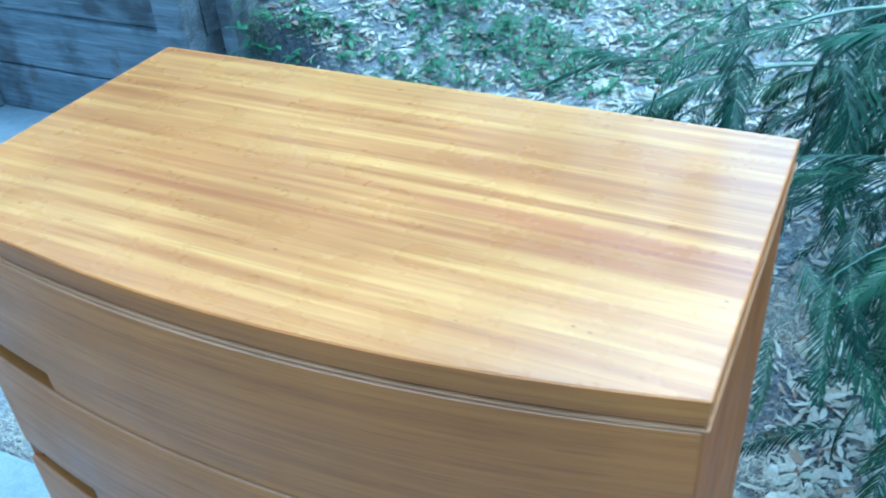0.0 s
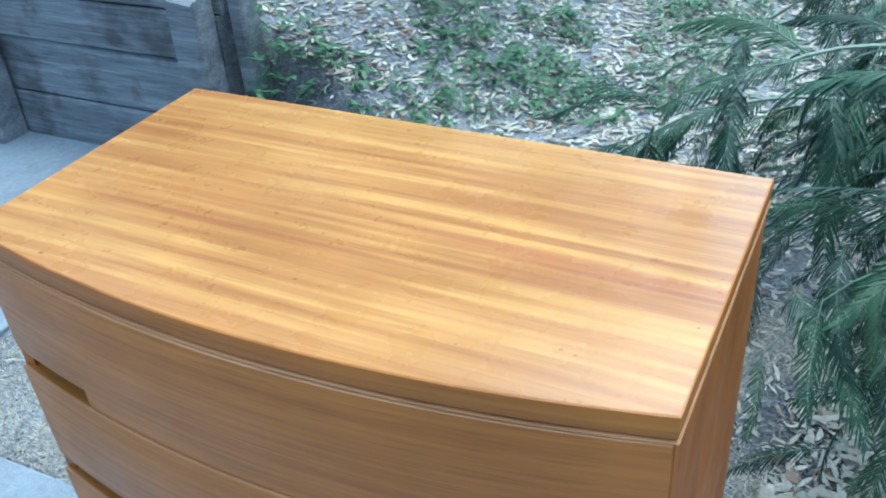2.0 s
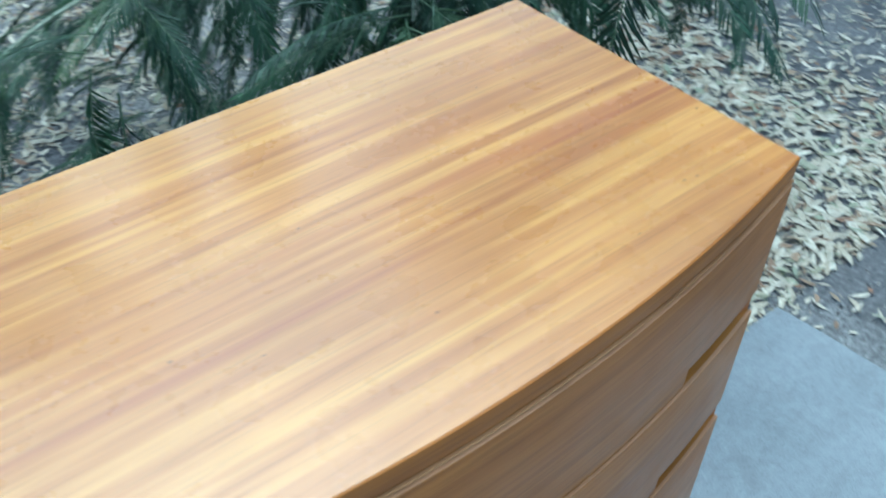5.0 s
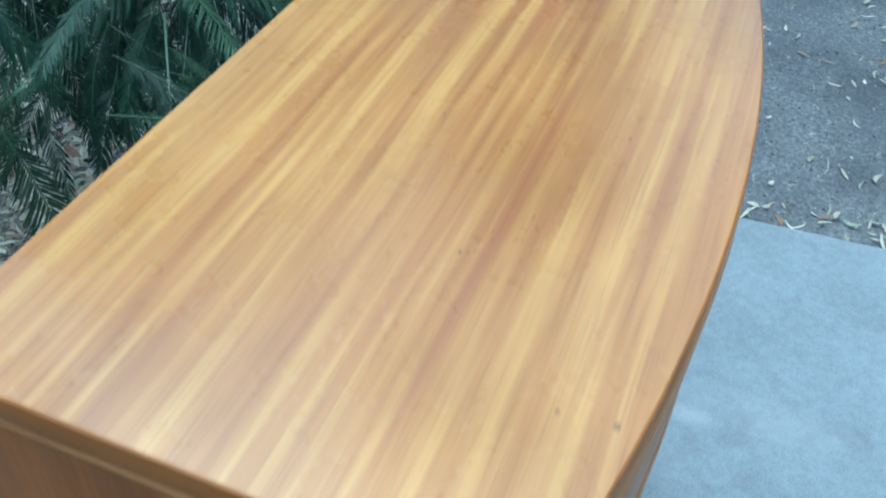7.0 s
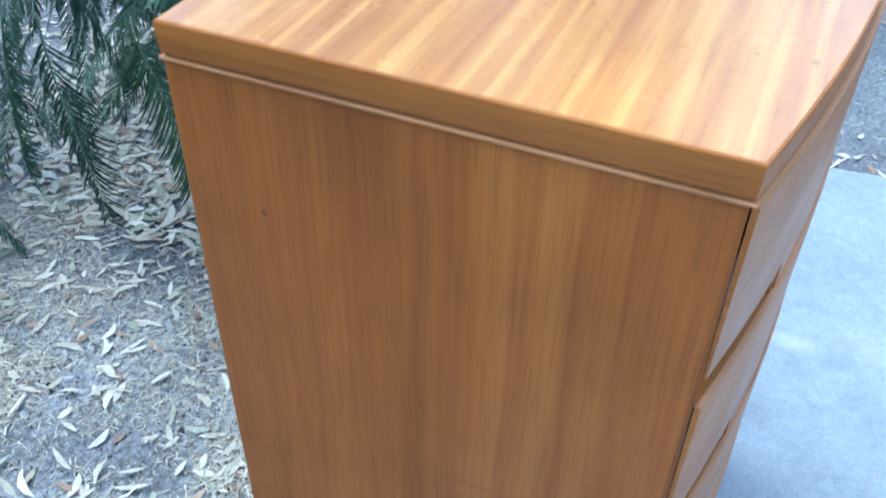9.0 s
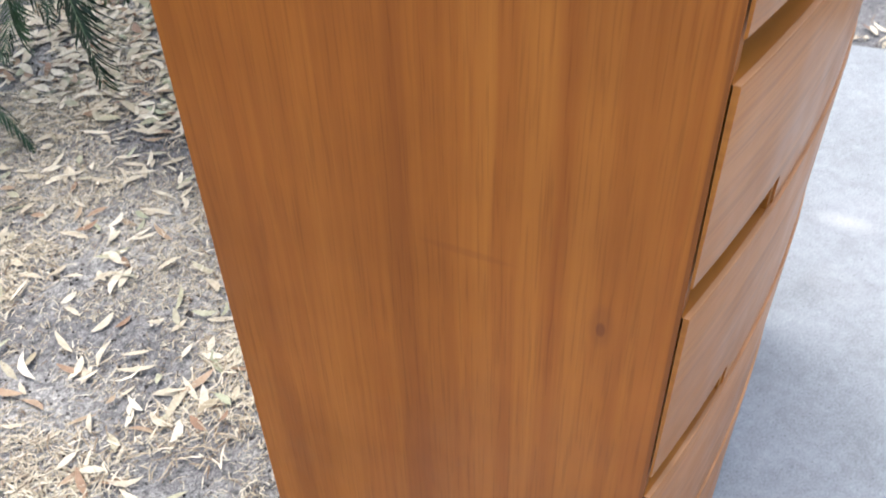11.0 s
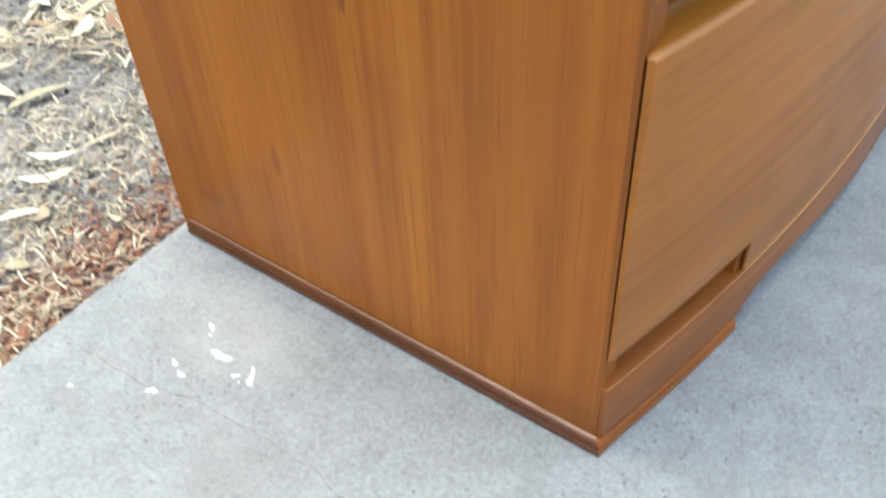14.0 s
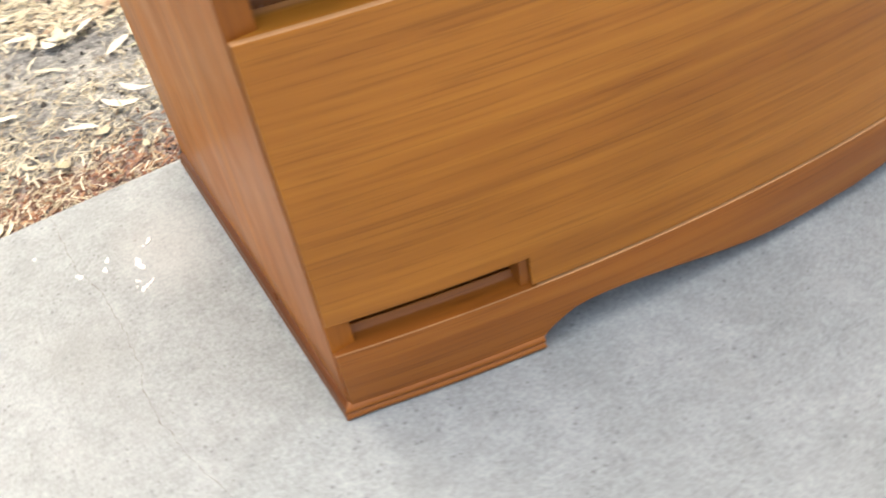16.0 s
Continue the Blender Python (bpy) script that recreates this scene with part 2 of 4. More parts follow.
# bare grey soil
soil, n, k, b = mat("soil")
co = n.new("ShaderNodeTexCoord").outputs["Object"]
big = tex_noise(n, k, co, 2.6, 5, 0.6)
fine = tex_noise(n, k, co, 60.0, 6, 0.75)
crumb = tex_noise(n, k, co, 260.0, 4, 0.7)
s = mathn(n, k, "ADD", mathn(n, k, "MULTIPLY", fine, 0.55), mathn(n, k, "MULTIPLY", crumb, 0.45))
r = ramp(n, [(0.38, (0.07, 0.069, 0.069)), (0.5, (0.245, 0.249, 0.253)), (0.62, (0.52, 0.515, 0.50))])
k.new(s, r.inputs[0])
r2 = ramp(n, [(0.36, (0.62, 0.62, 0.64)), (0.62, (1.35, 1.33, 1.28))])
k.new(big, r2.inputs[0])
c = mix(n, k, r.outputs[0], r2.outputs[0], 1.0, "MULTIPLY")
# darker damp soil past the slab's end, and a reddish mulch patch at its edge
c = mix(n, k, c, (0.10, 0.10, 0.105), mathn(n, k, "MULTIPLY", blot(n, k, co, (6.5, -2.0, 0), (5.0, 7.0, 30), 0.93), 0.55))
c = mix(n, k, c, (0.30, 0.12, 0.075), mathn(n, k, "MULTIPLY", blot(n, k, co, (-0.16, 0.49, 0), (0.28, 0.06, 1), 0.2), 0.55))
k.new(c, b.inputs["Base Color"])
b.inputs["Roughness"].default_value = 0.95
bump(n, k, b, s, 0.8, 0.012)


def island(name, stops, rough=0.7, obj=False):
    """Colour that varies from piece to piece, with a little grain."""
    m, n, k, b = mat(name)
    rnd = n.new("ShaderNodeObjectInfo").outputs["Random"] if obj else n.new("ShaderNodeNewGeometry").outputs["Random Per Island"]
    r = ramp(n, stops)
    k.new(rnd, r.inputs[0])
    co = n.new("ShaderNodeTexCoord").outputs["Object"]
    g = ramp(n, [(0.3, (0.75, 0.73, 0.7)), (0.7, (1.12, 1.12, 1.12))])
    k.new(tex_noise(n, k, co, 90.0, 4, 0.7), g.inputs[0])
    k.new(mix(n, k, r.outputs[0], g.outputs[0], 1.0, "MULTIPLY"), b.inputs["Base Color"])
    b.inputs["Roughness"].default_value = rough
    return m


DRY = [(0.0, (0.26, 0.15, 0.09)), (0.12, (0.40, 0.29, 0.19)), (0.20, (0.38, 0.42, 0.29)), (0.32, (0.52, 0.46, 0.34)), (0.7, (0.62, 0.57, 0.44)), (1.0, (0.76, 0.72, 0.59))]
dry_leaf = island("dry_leaf", DRY, 0.6)
dry_leaf_single = island("dry_leaf_single", DRY[1:], 0.6, obj=True)
straw_mat = island("straw", [(0.0, (0.18, 0.125, 0.08)), (0.25, (0.42, 0.36, 0.26)), (0.7, (0.60, 0.55, 0.42)), (1.0, (0.78, 0.74, 0.61))], 0.8)
crumb_mat = island("crumbs", [(0.0, (0.04, 0.038, 0.035)), (0.4, (0.16, 0.15, 0.145)), (0.8, (0.40, 0.38, 0.35)), (1.0, (0.58, 0.56, 0.52))], 0.9)
mulch_mat = island("mulch", [(0.0, (0.10, 0.042, 0.028)), (0.5, (0.26, 0.108, 0.065)), (1.0, (0.44, 0.28, 0.17))], 0.85)
frond_mat, n, k, b = mat("frond_green")
tone = ramp(n, [(0.0, (0.014, 0.040, 0.021)), (0.5, (0.024, 0.064, 0.031)), (0.8, (0.038, 0.090, 0.038)), (1.0, (0.090, 0.150, 0.060))])
k.new(n.new("ShaderNodeObjectInfo").outputs["Random"], tone.inputs[0])
each = ramp(n, [(0.0, (0.62, 0.66, 0.66)), (0.8, (1.05, 1.04, 1.0)), (1.0, (1.5, 1.4, 1.3))])
k.new(n.new("ShaderNodeNewGeometry").outputs["Random Per Island"], each.inputs[0])
k.new(mix(n, k, tone.outputs[0], each.outputs[0], 1.0, "MULTIPLY"), b.inputs["Base Color"])
b.inputs["Roughness"].default_value = 0.55
rachis_mat = island("rachis_green", [(0.0, (0.07, 0.13, 0.065)), (1.0, (0.15, 0.22, 0.12))], 0.6)
twig_mat = island("pale_twig", [(0.0, (0.16, 0.24, 0.17)), (1.0, (0.30, 0.40, 0.28))], 0.6)
stem_mat = island("stem_bark", [(0.0, (0.24, 0.30, 0.22)), (1.0, (0.34, 0.39, 0.29))], 0.75)
weed_mat = island("weed_green", [(0.0, (0.045, 0.115, 0.045)), (0.6, (0.085, 0.185, 0.065)), (1.0, (0.16, 0.26, 0.12))], 0.55)
bark_mat = island("bark", [(0.0, (0.14, 0.11, 0.09)), (1.0, (0.2, 0.17, 0.14))], 0.9)
crown_mat = island("crown_leaf", [(0.0, (0.02, 0.045, 0.02)), (1.0, (0.05, 0.09, 0.035))], 0.6)
paint_mat, n, k, b = mat("white_paint")
b.inputs["Base Color"].default_value, b.inputs["Roughness"].default_value = (0.80, 0.81, 0.80, 1), 0.6
crack_mat, n, k, b = mat("crack_dirt")
b.inputs["Base Color"].default_value, b.inputs["Roughness"].default_value = (0.17, 0.165, 0.16, 1), 0.95

# weathered sleepers
sleeper_mat, n, k, b = mat("weathered_sleeper")
co = n.new("ShaderNodeTexCoord").outputs["Object"]
g1 = tex_noise(n, k, co, 1.0, 5, 0.65, (0.9, 9, 14), 0.5)
g2 = tex_noise(n, k, co, 1.0, 4, 0.65, (6, 90, 120), 0.4)
st = tex_noise(n, k, co, 3.2, 4, 0.6)
s = mathn(n, k, "ADD", mathn(n, k, "MULTIPLY", g1, 0.6), mathn(n, k, "MULTIPLY", g2, 0.4))
r = ramp(n, [(0.36, (0.135, 0.137, 0.142)), (0.5, (0.245, 0.25, 0.256)), (0.64, (0.40, 0.41, 0.415))])
k.new(s, r.inputs[0])
sr = ramp(n, [(0.36, (0.55, 0.52, 0.50)), (0.5, (1, 1, 1))])
k.new(st, sr.inputs[0])
c = mix(n, k, r.outputs[0], sr.outputs[0], 1.0, "MULTIPLY")
rust = ramp(n, [(0.60, (0, 0, 0)), (0.70, (0.6, 0.6, 0.6))])
k.new(tex_noise(n, k, co, 5.0, 4, 0.6), rust.inputs[0])
c = mix(n, k, c, (0.12, 0.07, 0.045), rust.outputs[0])
pale = ramp(n, [(0.54, (0, 0, 0)), (0.68, (0.55, 0.55, 0.55))])
k.new(tex_noise(n, k, co, 1.0, 4, 0.6, (2.2, 5, 7), 0.8), pale.inputs[0])
c = mix(n, k, c, (0.34, 0.35, 0.36), pale.outputs[0])
k.new(c, b.inputs["Base Color"])
b.inputs["Roughness"].default_value = 0.92
bump(n, k, b, s, 0.9, 0.02)


# ---- mesh helpers ----
def mesh_ob(name, verts, faces, material, parent=None, label="", smooth=0):
    me = bpy.data.meshes.new(name)
    me.from_pydata([tuple(v) for v in verts], [], faces)
    bm = bmesh.new()
    bm.from_mesh(me)
    bmesh.ops.recalc_face_normals(bm, faces=bm.faces)
    bm.to_mesh(me)
    bm.free()
    me.materials.append(material)
    if smooth:
        me.polygons.foreach_set("use_smooth", [True] * len(me.polygons))
        me.set_sharp_from_angle(angle=radians(smooth))
    ob = new(name, me)
    if parent:
        ob.parent = parent
    if label:
        tagged(ob, label)
    return ob


def raw_ob(name, verts, faces, material, parent=None, smooth=False):
    """As mesh_ob, for many loose pieces."""
    me = bpy.data.meshes.new(name)
    me.from_pydata(verts, [], faces)
    me.materials.append(material)
    if smooth:
        me.polygons.foreach_set("use_smooth", [True] * len(me.polygons))
    ob = new(name, me)
    if parent:
        ob.parent = parent
    return ob


def loft(rings, closed_ends=True):
    """Faces for rings of equally many points, one after another."""
    verts, faces, m = [p for ring in rings for p in ring], [], len(rings[0])
    for i in range(len(rings) - 1):
        for j in range(m):
            a, c = i * m + j, i * m + (j + 1) % m
            faces.append((a, c, c + m, a + m))
    if closed_ends:
        faces.append(tuple(range(m))[::-1])
        faces.append(tuple(range(len(verts) - m, len(verts))))
    return verts, faces


def smoothstep(a, b, x):
    u = min(1.0, max(0.0, (x - a) / (b - a)))
    return u * u * (3 - 2 * u)


# ---- ground ----
def bank(x, y):
    """The soil behind the sleeper wall, which falls away past the wall's end."""
    return 0.62 * smoothstep(2.05, 2.20, y) * (1 - smoothstep(-1.5, -0.2, x)) + 0.05 * max(0.0, y - 2.5) * smoothstep(-2, 2, x)


def ground_z(x, y):
    v = Vector((x, y, 0))
    near = 1.0 if abs(x) < 8 and abs(y) < 8 else 0.0
    z = -0.016 + bank(x, y) * near + near * (0.016 * (noise.noise(v * 2.1)) + 0.006 * noise.noise(v * 9.0))
    if -1.2 < x < 2.0 and y < 0.6:
        z = min(z, -0.010)
    return z


def spread(lo, hi, step, far):
    inner = list(np.arange(lo, hi + step / 2, step))
    return [-v for v in far[::-1]] + inner + far


FAR = [6.0, 8.0, 12.0, 25.0, 60.0, 150.0, 400.0]
gx, gy = spread(-4.5, 4.5, 0.05, FAR), spread(-4.5, 5.0, 0.05, FAR)
gv = [(x, y, ground_z(x, y)) for y in gy for x in gx]
nx = len(gx)
gf = [(j * nx + i, j * nx + i + 1, (j + 1) * nx + i + 1, (j + 1) * nx + i) for j in range(len(gy) - 1) for i in range(nx - 1)]
tagged(raw_ob("ground", gv, gf, soil, smooth=True), "bare grey soil with crumbs and litter", "ground", kind="structure")


def slab(name, pts, z0, z1, label):
    """A cast slab with a slightly rounded upper edge; pts: its outline."""
    cx, cy = sum(p[0] for p in pts) / len(pts), sum(p[1] for p in pts) / len(pts)
    def ring(z, inset):
        out = []
        for x, y in pts:
            out.append((x - math.copysign(inset, x - cx), y - math.copysign(inset, y - cy), z))
        return out
    v, f = loft([ring(z0, 0), ring(z1 - 0.006, 0), ring(z1 - 0.002, 0.002), ring(z1, 0.008)])
    return tagged(mesh_ob(name, v, f, concrete), label, "slab", kind="structure")


def rough_edge(x0, y0, x1, y1, n, amp):
    out = []
    for i in range(n):
        u = i / n
        w = amp * noise.noise(Vector((x0 + u * (x1 - x0), y0 + u * (y1 - y0), 3.3)) * 6)
        out.append((x0 + u * (x1 - x0) + (w if abs(x1 - x0) < abs(y1 - y0) else 0), y0 + u * (y1 - y0) + (w if abs(y1 - y0) <= abs(x1 - x0) else 0)))
    return out


slab_main = slab("pavement", [(-1.02, -7.0)] + [(2.63, -7.0)] + rough_edge(2.082, -1.5, 1.888, 0.447, 50, 0.006) + rough_edge(1.888, 0.447, -1.02, 0.436, 60, 0.006) + [(-1.02, 0.436)],
                 -0.10, 0.0, "pale grey worn concrete slab with stains")
slab_path = slab("path", [(-5.0, -7.0), (-1.50, -7.0)] + rough_edge(-1.50, -3.0, -1.43, 1.99, 30, 0.012) + [(-1.43, 1.99), (-5.0, 1.99)], -0.10, 0.0, "grey concrete path beside the sleeper wall")

# ---- sleeper retaining wall ----
def timber(name, x0, x1, y0, y1, z0, z1, parent, seed, upright=False):
    """A worn, slightly bowed sleeper with rounded edges."""
    rng = random.Random(seed)
    n = 14
    c = 0.010
    rings = []
    for i in range(n + 1):
        u = i / n
        w = [0.006 * noise.noise(Vector((u * 3, seed * 1.7, q))) for q in (0.1, 5.2, 9.4, 13.7)]
        a0, a1, b0, b1 = (y0, y1, z0, z1) if not upright else (x0, x1, y0, y1)
        a0, a1, b0, b1 = a0 + w[0], a1 + w[1], b0 + w[2] * 0.6, b1 + w[3] * 0.6
        sec = [(a0 + c, b0), (a1 - c, b0), (a1, b0 + c), (a1, b1 - c), (a1 - c, b1), (a0 + c, b1), (a0, b1 - c), (a0, b0 + c)]
        if upright:
            z = z0 + u * (z1 - z0)
            rings.append([(p, q, z + (0.012 * rng.uniform(-1, 1) if i == n else 0)) for p, q in sec])
        else:
            x = x0 + u * (x1 - x0)
            rings.append([(x, p, q) for p, q in sec])
    v, f = loft(rings)
    return mesh_ob(name, v, f, sleeper_mat, parent, smooth=40)


sleeper_wall = tagged(new("wall_sleepers"), "retaining wall of stacked weathered grey timber sleepers", "wall", kind="structure")
for i, (z0, z1) in enumerate([(-0.05, 0.197), (0.200, 0.452), (0.460, 0.652), (0.655, 0.86)]):
    timber("sleeper", -5.0, -1.36 + 0.02 * i, 1.995 + 0.012 * (i % 2), 2.15, z0, z1, sleeper_wall, 10 + i)
timber("post", -2.73, -2.56, 1.84, 1.985, -0.05, 1.10, sleeper_wall, 31, True)
timber("post", -1.445, -1.31, 1.87, 1.985, -0.05, 0.745, sleeper_wall, 37, True)
timber("post", -1.285, -1.215, 2.02, 2.13, -0.05, 0.80, sleeper_wall, 41, True)

# ---- chest of drawers ----
W, D, BOW = 0.8597, 0.4315, 0.0540
chest = tagged(new("chest_of_drawers"), "tall bow-fronted varnished wooden chest of five drawers on concrete", "chest of drawers")


def bow(x, depth=BOW, back=0.0):
    u = (x - W / 2) / (W / 2)
    return back - depth * (1 - u * u)


def bow_outline(inset, n=44, depth=BOW, back=0.0):
    xs = [inset + (W - 2 * inset) * i / n for i in range(n + 1)]
    return [(x, bow(x, depth, back) + inset) for x in xs] + [(W - inset, D - inset), (inset, D - inset)]


def bow_board(name, levels, material, label="", parent=chest, depth=BOW, back=0.0):
    """A board with the bowed outline; levels: height and inset, from below."""
    v, f = loft([[(x, y, z) for x, y in bow_outline(d, depth=depth, back=back)] for z, d in levels])
    return mesh_ob(name, v, f, material, parent, label, smooth=30)


top = bow_board("top", [(1.1764, 0.003), (1.1772, 0.0012), (1.2010, 0.0), (1.2024, 0.0006), (1.2030, 0.0022)], wood_edge, "honey-coloured top with straight grain and small dents", depth=0.0520, back=0.0025)
veneer = mesh_ob("veneer", [(x, y, 1.2034) for x, y in bow_outline(0.0022, depth=0.0520, back=0.0025)], [tuple(range(47))], wood_top, top, "honey and reddish striped veneer")
bow_board("bead", [(1.1716, 0.0040), (1.1718, 0.0012), (1.1724, -0.0004), (1.1734, -0.0008), (1.1744, 0.0000), (1.1748, 0.0050), (1.1763, 0.0060)], wood_bead, "thin pale brown bead under the top", depth=0.0520, back=0.0022)


def box(name, x0, x1, y0, y1, z0, z1, material, parent=chest, c=0.0012, label=""):
    def ring(z, d):
        return [(x0 + d, y0 + d, z), (x1 - d, y0 + d, z), (x1 - d, y1 - d, z), (x0 + d, y1 - d, z)]
    v, f = loft([ring(z0, c), ring(z0 + c, 0), ring(z1 - c, 0), ring(z1, c)])
    return mesh_ob(name, v, f, material, parent, label)


SIDE = 0.003
for x0, x1 in ((SIDE, SIDE + 0.019), (W - SIDE - 0.019, W - SIDE)):
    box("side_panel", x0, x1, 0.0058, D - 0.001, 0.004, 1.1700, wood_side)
box("back_panel", SIDE + 0.021, W - SIDE - 0.021, D - 0.018, D - 0.010, 0.06, 1.1700, wood_gap_shade)
# Solid box; its near-black colour holds the shade seen through the gaps.
box("carcass", SIDE + 0.021, W - SIDE - 0.021, 0.0340, D - 0.020, 0.045, 1.1700, wood_gap_shade)

LINES = [1.1715, 0.988, 0.795, 0.568, 0.327, 0.070]  # the joints between the drawers, from above
NOTCH = 0.1555


def xs_with_steps(steps, n=46):
    """Evenly spread places along the front, doubled where the lower edge steps."""
    base = [SIDE + 0.001 + (W - 2 * SIDE - 0.002) * i / n for i in range(n + 1)]
    return sorted(base + [s for s in steps])


def front_board(name, zb_of, zt, thick, material, parent, label="", lean=0.0035, proud=0.0, steps=()):
    """A bowed front. zb_of(x, side): its lower edge; it leans back towards its foot, so that the next one's upper edge shows."""
    rings = []
    low = min(zb_of(x, sd) for x, sd in steps)
    for x, sd in steps:
        zb = zb_of(x, sd)
        y = bow(x) + 0.0008 - proud
        back = y + thick
        foot = lean * (zt - zb) / (zt - low)
        rings.append([(x, back, zb), (x, y + foot + 0.001, zb), (x, y + foot, zb + 0.001), (x, y + lean * 0.5, (low + zt) / 2),
                      (x, y, zt - 0.0016), (x, y + 0.0003, zt - 0.0006), (x, y + 0.0008, zt - 0.0001), (x, y + 0.0013, zt), (x, back, zt)])
    v, f = loft(rings)
    ob = mesh_ob(name, v, f, material, parent, label, smooth=28)
    ob.data.materials.append(wood_rub_glint)  # the upper edge is rubbed; the light it catches is painted in too
    for i in range(len(rings) - 1):
        for j in (5, 6, 7):
            ob.data.polygons[i * 9 + j].material_index = 1
    return ob


def scoop(x0, x1, zb, parent, set_back=0.0022):
    """The hollowed ledge behind a finger notch, rising to the rail."""
    low = zb < 0.1
    prof = [(-0.0008, -0.0004), (0.0040, 0.0004), (0.0100, 0.0018), (0.0136, 0.0030), (0.0150, 0.0040), (0.0172, 0.0088), (0.0182, 0.0088), (0.0182, -0.0012)] if low else [(0.0012, -0.0010), (0.0090, -0.0002), (0.0170, 0.0006), (0.0215, 0.0030), (0.0235, 0.0110), (0.0248, 0.0110), (0.0248, -0.0012)]
    xs = [x0 + (x1 - x0) * i / 8 for i in range(9)]
    v, f = loft([[(x, bow(x) + set_back + o, zb + h) for o, h in prof] for x in xs])
    inner = x1 if x0 < W / 2 else x0  # the closed end of the pocket
    step = 0.012 if x0 < W / 2 else -0.012
    v2, f2 = loft([[(x, bow(x) + set_back + o, zb + z) for o, z in ((0.0036, -0.001), (0.0225, -0.001), (0.0225, 0.0305), (0.0036, 0.0305))] for x in (inner - 0.9 * step, inner - 0.25 * step, inner, inner + step)])
    f += [tuple(len(v) + i for i in q) for q in f2]
    v += v2
    mesh_ob("finger_scoop", v, f, wood_plinth if low else wood_ledge, parent, smooth=50)


STEPS = [(x, 0) for x in xs_with_steps(())]
STEPS = sorted([s for s in STEPS if abs(s[0] - NOTCH) > 0.004 and abs(s[0] - (W - NOTCH)) > 0.004] + [(NOTCH, -1), (NOTCH + 0.0005, 1), (W - NOTCH - 0.0005, 2), (W - NOTCH, 3)])
RAIL = [(0.0226, 0)] + [(x, s) for x, s in STEPS if 0.027 < x < W - 0.027] + [(W - 0.0226, 0)]
for zt, zb in zip(LINES[:-1], LINES[1:]):
    drawer = tagged(new("drawer"), "bowed drawer with two finger notches in its lower edge")
    drawer.parent = chest
    cut = (lambda x, sd, zb=zb: zb + 0.0290 if (x <= NOTCH or x >= W - NOTCH) else zb + 0.0007)
    front_board("drawer_front", cut, zt - 0.0004, 0.0046, wood_front, drawer, lean=0.0030, steps=STEPS)
    # Dark rail: the shade inside the notches is put into its colour.
    front_board("drawer_rail", lambda x, sd, zb=zb: zb + 0.004, zt - 0.004, 0.004, wood_bead_notch_shade, drawer, lean=0.0, proud=-0.0235, steps=RAIL)
    for a0, a1 in ((0.0045, NOTCH + 0.004), (W - NOTCH - 0.004, W - 0.0045)):
        scoop(a0, a1, zb, drawer, 0.0042 if zb < 0.1 else 0.0022)


def apron(x, sd=0):
    """The lower edge of the plinth: a foot at each end, a cove, and a shaped drop to the middle."""
    u = min(x, W - x)
    if u <= 0.160:
        return 0.0105
    if u < 0.205:
        return 0.0105 + 0.0225 * math.sin(math.pi / 2 * (u - 0.160) / 0.045) ** 0.8
    return 0.033 - 0.021 * smoothstep(0.215, 0.40, u)


PSTEPS = sorted([(SIDE + 0.001 + (W - 2 * SIDE - 0.002) * i / 60, 0) for i in range(61)] + [(s, 0) for q in (0.160, 0.1604, 0.162, 0.165, 0.169, 0.174, 0.180, 0.190) for s in (q, W - q)])
plinth = front_board("plinth", apron, 0.0692, 0.0165, wood_plinth, chest, "shaped plinth with a cove at each foot", lean=0.0, proud=-0.0020, steps=PSTEPS)

# bead round the feet: along both sides and across the front of each foot
BEAD = [(-0.003, 0.0), (0.0046, 0.0), (0.0062, 0.0014), (0.0068, 0.0036), (0.0062, 0.0056), (0.0046, 0.0066), (0.0046, 0.0070), (0.0058, 0.0082), (0.0060, 0.0102), (0.0048, 0.0124), (0.0022, 0.0140), (-0.003, 0.0146)]


def bead_run(path_pts, material, name="base_bead"):
    """A small stepped moulding swept along a path; each point: x, y and the outward direction."""
    v, f = loft([[(x - 0.0004 * ox + o * ox, y - 0.0004 * oy + o * oy, z + 0.0004) for o, z in BEAD] for x, y, ox, oy in path_pts])
    return mesh_ob(name, v, f, material, chest, smooth=50)


for side in (0, 1):
    sx = -1 if side == 0 else 1
    x0 = SIDE if side == 0 else W - SIDE
    run = [(x0, D - 0.010, sx, 0), (x0, 0.25, sx, 0), (x0, 0.010 + 0.004, sx, 0)]
    xa = [SIDE + 0.157 * i / 9 for i in range(10)]
    if side:
        xa = [W - x for x in xa]
    corner = (xa[0], bow(xa[0]) + 0.006, sx, -1)
    # Side run darker than the front run: how light falls is put into colour.
    bead_run(run + [corner], wood_bead_notch_shade)
    bead_run([corner] + [(x, bow(x) + 0.006, 0, -1) for x in xa[1:]], wood_plinth)


# the slab falls a little, and the chest leans with it
for part in chest.children_recursive:
    if part.type == "MESH":
        for v in part.data.vertices:
            v.co.x += 0.0045 * v.co.z


